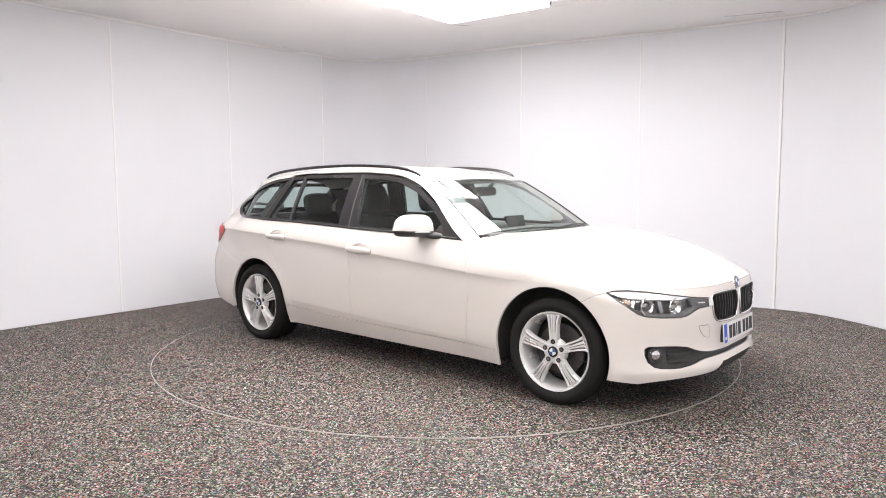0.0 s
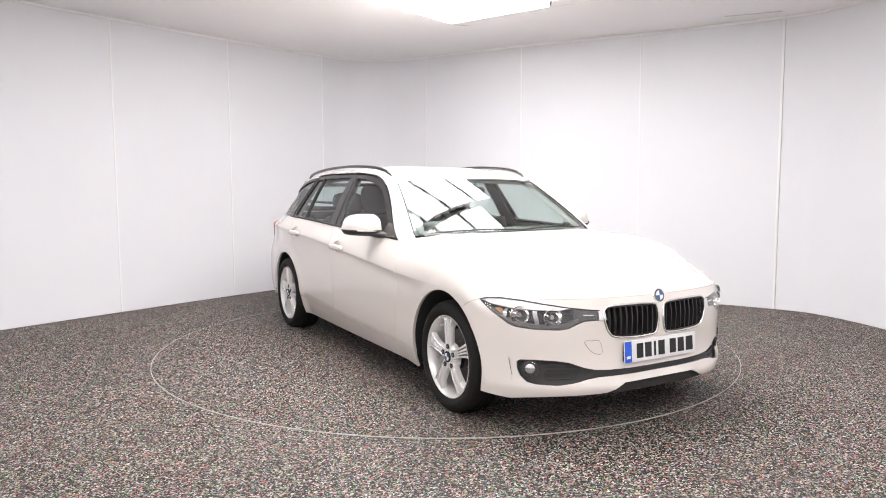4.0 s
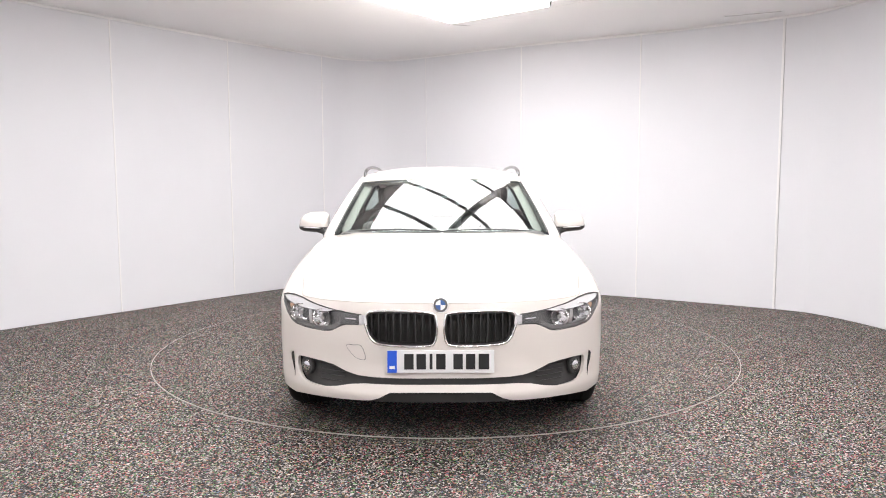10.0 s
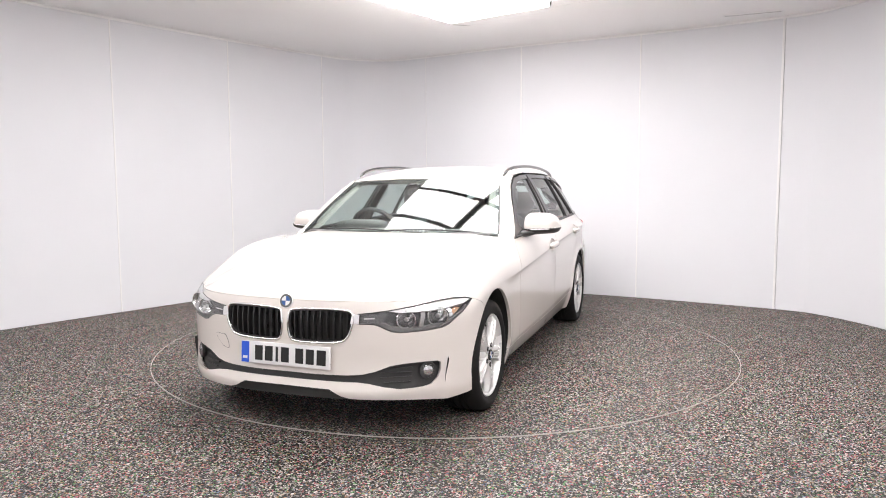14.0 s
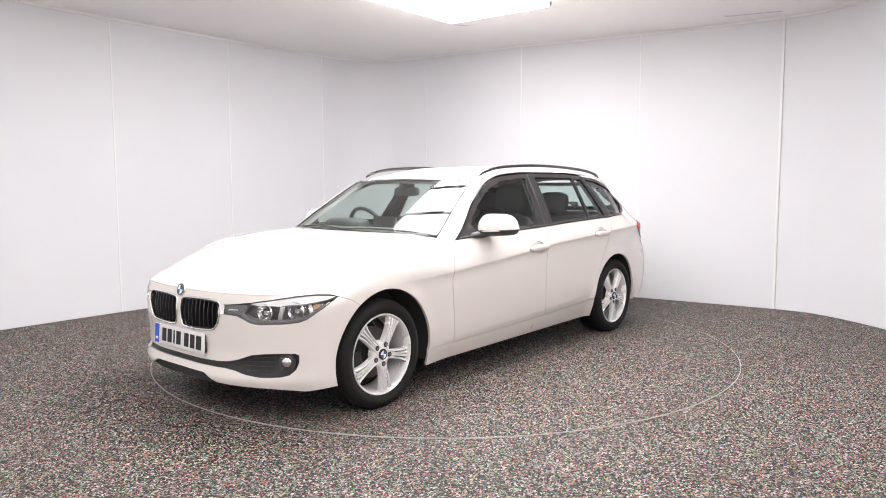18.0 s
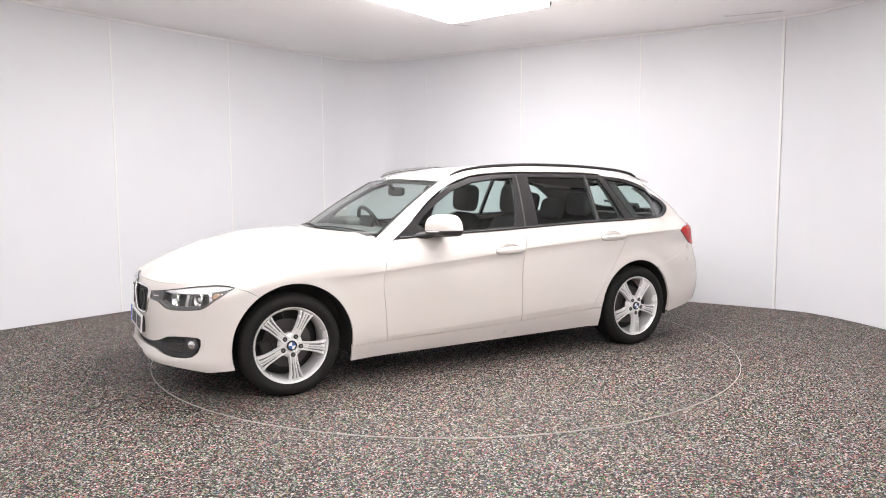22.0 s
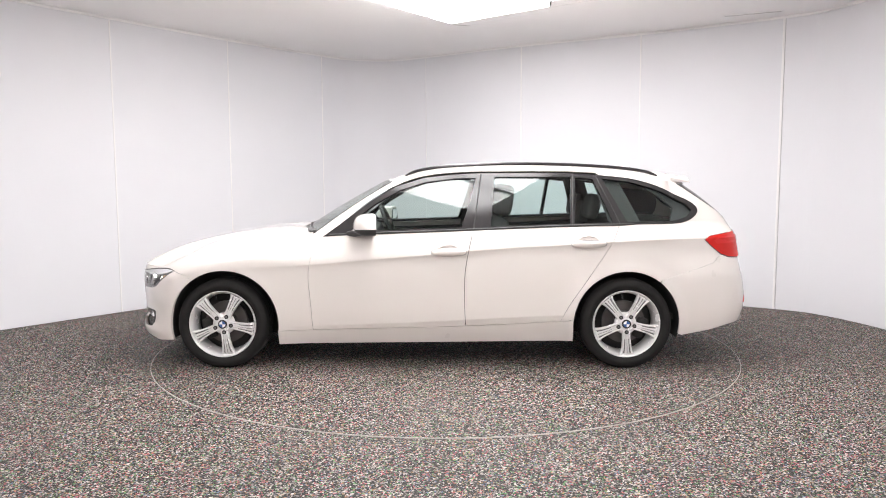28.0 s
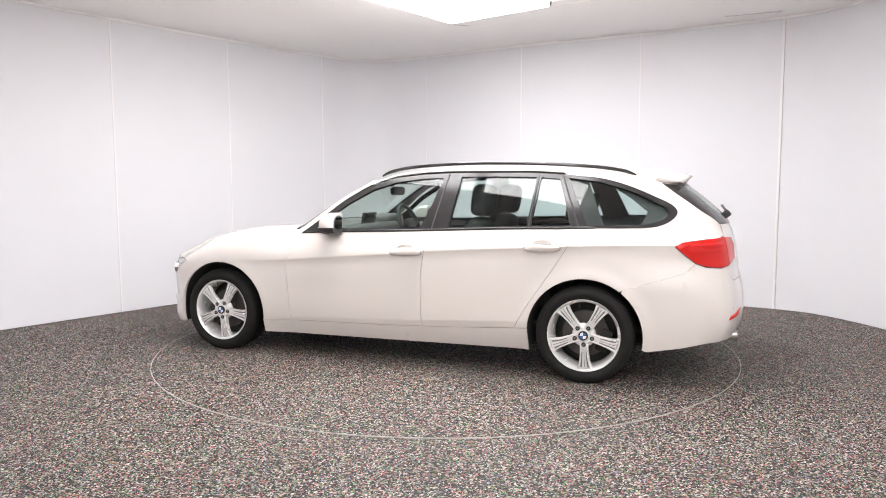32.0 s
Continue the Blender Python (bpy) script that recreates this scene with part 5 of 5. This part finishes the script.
for cx, cz, r in (AXLE_F, AXLE_R):
    for sg in (1, -1):
        va, fa = [], []
        prof = [(0.02, 0.56), (r + 0.012, 0.56), (r + 0.012, 0.80), (r + 0.004, 0.868)]
        n = 30
        for k in range(n + 1):
            a = radians(-16 + 212 * k / n)
            px, pz = cx + r * math.cos(a), cz + r * math.sin(a)
            rim_y = float(skin(at_x(px, pz), pz)[1]) - 0.012
            for rr, y in prof[:3] + [(r + 0.003, rim_y)]:
                y = min(y, rim_y)
                va.append((cx + rr * math.cos(a), sg * y, max(0.17, cz + rr * math.sin(a)) if rr < 0.1 else cz + rr * math.sin(a)))
        for k in range(n):
            for j in range(3):
                a = k * 4 + j
                fa.append((a, a + 1, a + 5, a + 4))
        own(link("arch_liner", va, fa, M_DARK, car, "black wheel-arch liner"), car)
under = boxed((3.7, 1.10, 0.14), Matrix.Translation((-1.50, 0, 0.255)), 0.02)
box(under, (1.95, 1.58, 0.12), Matrix.Translation((-1.42, 0, 0.228)), 0.02)
box(under, (0.30, 0.90, 0.10), Matrix.Translation((0.46, 0, 0.25)), 0.02)
cpart("underbody", under, M_DARK, car, "black underside")
inner = bmesh.new()
box(inner, (1.0, 1.30, 0.30), Matrix.Translation((0.05, 0, 0.50)), 0.05)
cpart("engine_bay", inner, M_DARK, car)

# ---- cabin ----
for sg in (1, -1):
    card = [(-0.70, 0.30), (-2.40, 0.30), (-2.40, 0.70), (-3.40, 0.70), (-3.40, 1.05), (-3.0, 1.035), (-2.8, 0.985), (-2.4, 0.955), (-1.6, 0.925), (-0.75, 0.90)]
    sheet("door_card", mirror(side_loop(card), sg), skin_surface, M_DASH, car, lift=-0.055, depth=-0.02, gap=0, step=0.12, fine=0.08, label="dark grey inner door trim")
    for xa, xb, xc, xd in ((-1.685, -1.86, -1.78, -1.91), (-2.73, -2.96, -2.60, -2.78)):
        p = [(xa, 0.93), (xb, 0.93), (xd, 1.345), (xc, 1.345)]
        sheet("inner_pillar", mirror(side_loop(p), sg), skin_surface, M_DASH if xa > -2 else M_CLOTH, car, lift=-0.03, depth=0.01, gap=0, step=0.1, fine=0.06)
    p = [(-3.12, 0.99), (-3.40, 0.99), (-3.36, 1.25), (-2.98, 1.262), (-3.10, 1.19), (-3.19, 1.12)]
    sheet("inner_pillar", mirror(side_loop(p), sg), skin_surface, M_DASH, car, lift=-0.03, depth=0.01, gap=0, step=0.1, fine=0.06)
floor_bm = boxed((2.9, 1.40, 0.04), Matrix.Translation((-2.0, 0, 0.33)), 0.01)
cpart("cabin_floor", floor_bm, M_DARK, car)
box_bm = boxed((0.56, 1.22, 0.05), Matrix.Translation((-3.12, 0, 0.985)), 0.02)
cpart("luggage_cover", box_bm, M_CLOTH, car, "dark luggage cover")
cpart("firewall", boxed((0.05, 1.36, 0.55), Matrix.Translation((-0.62, 0, 0.63)), 0.01), M_DARK, car)


def rounded(size, m, power=3.2, cuts=6):
    bm = bmesh.new()
    bmesh.ops.create_cube(bm, size=1)
    bmesh.ops.subdivide_edges(bm, edges=bm.edges[:], cuts=cuts, use_grid_fill=True)
    for v in bm.verts:
        q = v.co * 2
        q /= (abs(q.x) ** power + abs(q.y) ** power + abs(q.z) ** power) ** (1 / power)
        v.co = m @ Vector((q.x * size[0] / 2, q.y * size[1] / 2, q.z * size[2] / 2))
    return bm


def seat(x, y, wide, lean_deg, head=True):
    s = cpart("seat", rounded((0.52, wide, 0.20), Matrix.Translation((x, y, 0.52)) @ Matrix.Rotation(radians(-6), 4, "Y"), 4), M_CLOTH, car, "dark grey cloth seat")
    bx = x - 0.27
    cpart("backrest", rounded((0.17, wide * 0.97, 0.60), Matrix.Translation((bx - 0.10, y, 0.745)) @ Matrix.Rotation(radians(-lean_deg), 4, "Y"), 4), M_CLOTH, s)
    return s


for y in (0.37, -0.37):
    s = seat(-1.52, y, 0.50, 17)
    cpart("headrest", rounded((0.15, 0.27, 0.235), Matrix.Translation((-1.99, y, 1.160)) @ Matrix.Rotation(radians(-8), 4, "Y"), 4), M_CLOTH, s)
    for d in (-0.07, 0.07):
        cpart("headrest_post", tube([(-1.965, y + d, 0.98), (-1.985, y + d, 1.10)], 0.007, 8), M_CHROME, s)
s = seat(-2.32, 0, 1.28, 22)
for y in (0.36, 0.0, -0.36):
    cpart("headrest", rounded((0.10, 0.27, 0.19), Matrix.Translation((-2.66, y, 1.11 if y else 1.06)) @ Matrix.Rotation(radians(-12), 4, "Y"), 4), M_CLOTH, s)

dash = rounded((0.46, 1.40, 0.30), Matrix.Translation((-0.80, 0, 0.80)) @ Matrix.Rotation(radians(6), 4, "Y"), 6)
dashboard = cpart("dashboard", dash, M_DASH, car, "dark grey dashboard")
cpart("dash_top", rounded((0.34, 1.36, 0.05), Matrix.Translation((-0.70, 0, 0.945)), 5), M_DASH, dashboard)
cpart("binnacle", rounded((0.20, 0.38, 0.13), Matrix.Translation((-0.86, -0.37, 0.960)), 4), M_DASH, dashboard)
cpart("info_screen", boxed((0.02, 0.235, 0.105), Matrix.Translation((-0.87, 0.02, 0.995)) @ Matrix.Rotation(radians(-12), 4, "Y"), 0.006), M_BLACKGLOSS, dashboard, "black information screen")
cpart("dash_trim", boxed((0.012, 0.60, 0.03), Matrix.Translation((-1.03, 0.35, 0.86)), 0.004), M_SATIN, dashboard)
wm = Matrix.Translation((-1.08, -0.37, 0.925)) @ Matrix.Rotation(radians(-66), 4, "Y")
sw = cpart("steering_wheel", tube([wm @ Vector((0.185 * math.cos(a / 32 * math.tau), 0.185 * math.sin(a / 32 * math.tau), 0)) for a in range(32)], 0.016, 10, closed=True), M_BLACK, car, "black steering wheel")
cpart("steering_boss", rounded((0.12, 0.16, 0.06), wm, 3), M_BLACK, sw)
for a in (0, 180, 270):
    cpart("steering_spoke", tube([wm @ Vector((0.05 * math.sin(radians(a)), 0.05 * math.cos(radians(a)), 0)), wm @ Vector((0.18 * math.sin(radians(a)), 0.18 * math.cos(radians(a)), 0))], 0.014, 8), M_BLACK, sw)
rm = cpart("rear_view_mirror", rounded((0.04, 0.25, 0.07), Matrix.Translation((-1.13, 0.0, 1.225)), 4), M_BLACK, car, "black rear-view mirror")
cpart("mirror_stalk", tube([(-1.06, 0, 1.285), (-1.11, 0, 1.24)], 0.014, 8), M_BLACK, rm)


# ---- the turntable carries the car round, clockwise from above ----
def motions():
    rows = [(k / 2, -39.914 - 5.0092 * k / 2) for k in range(65)]
    walk(turntable, [(t, pose(0, 0, 0, 0, 0, a)) for t, a in rows])
    walk(car, [(t, pose(0, 0, 0.004, 0, 0, a)) for t, a in rows])


motions()
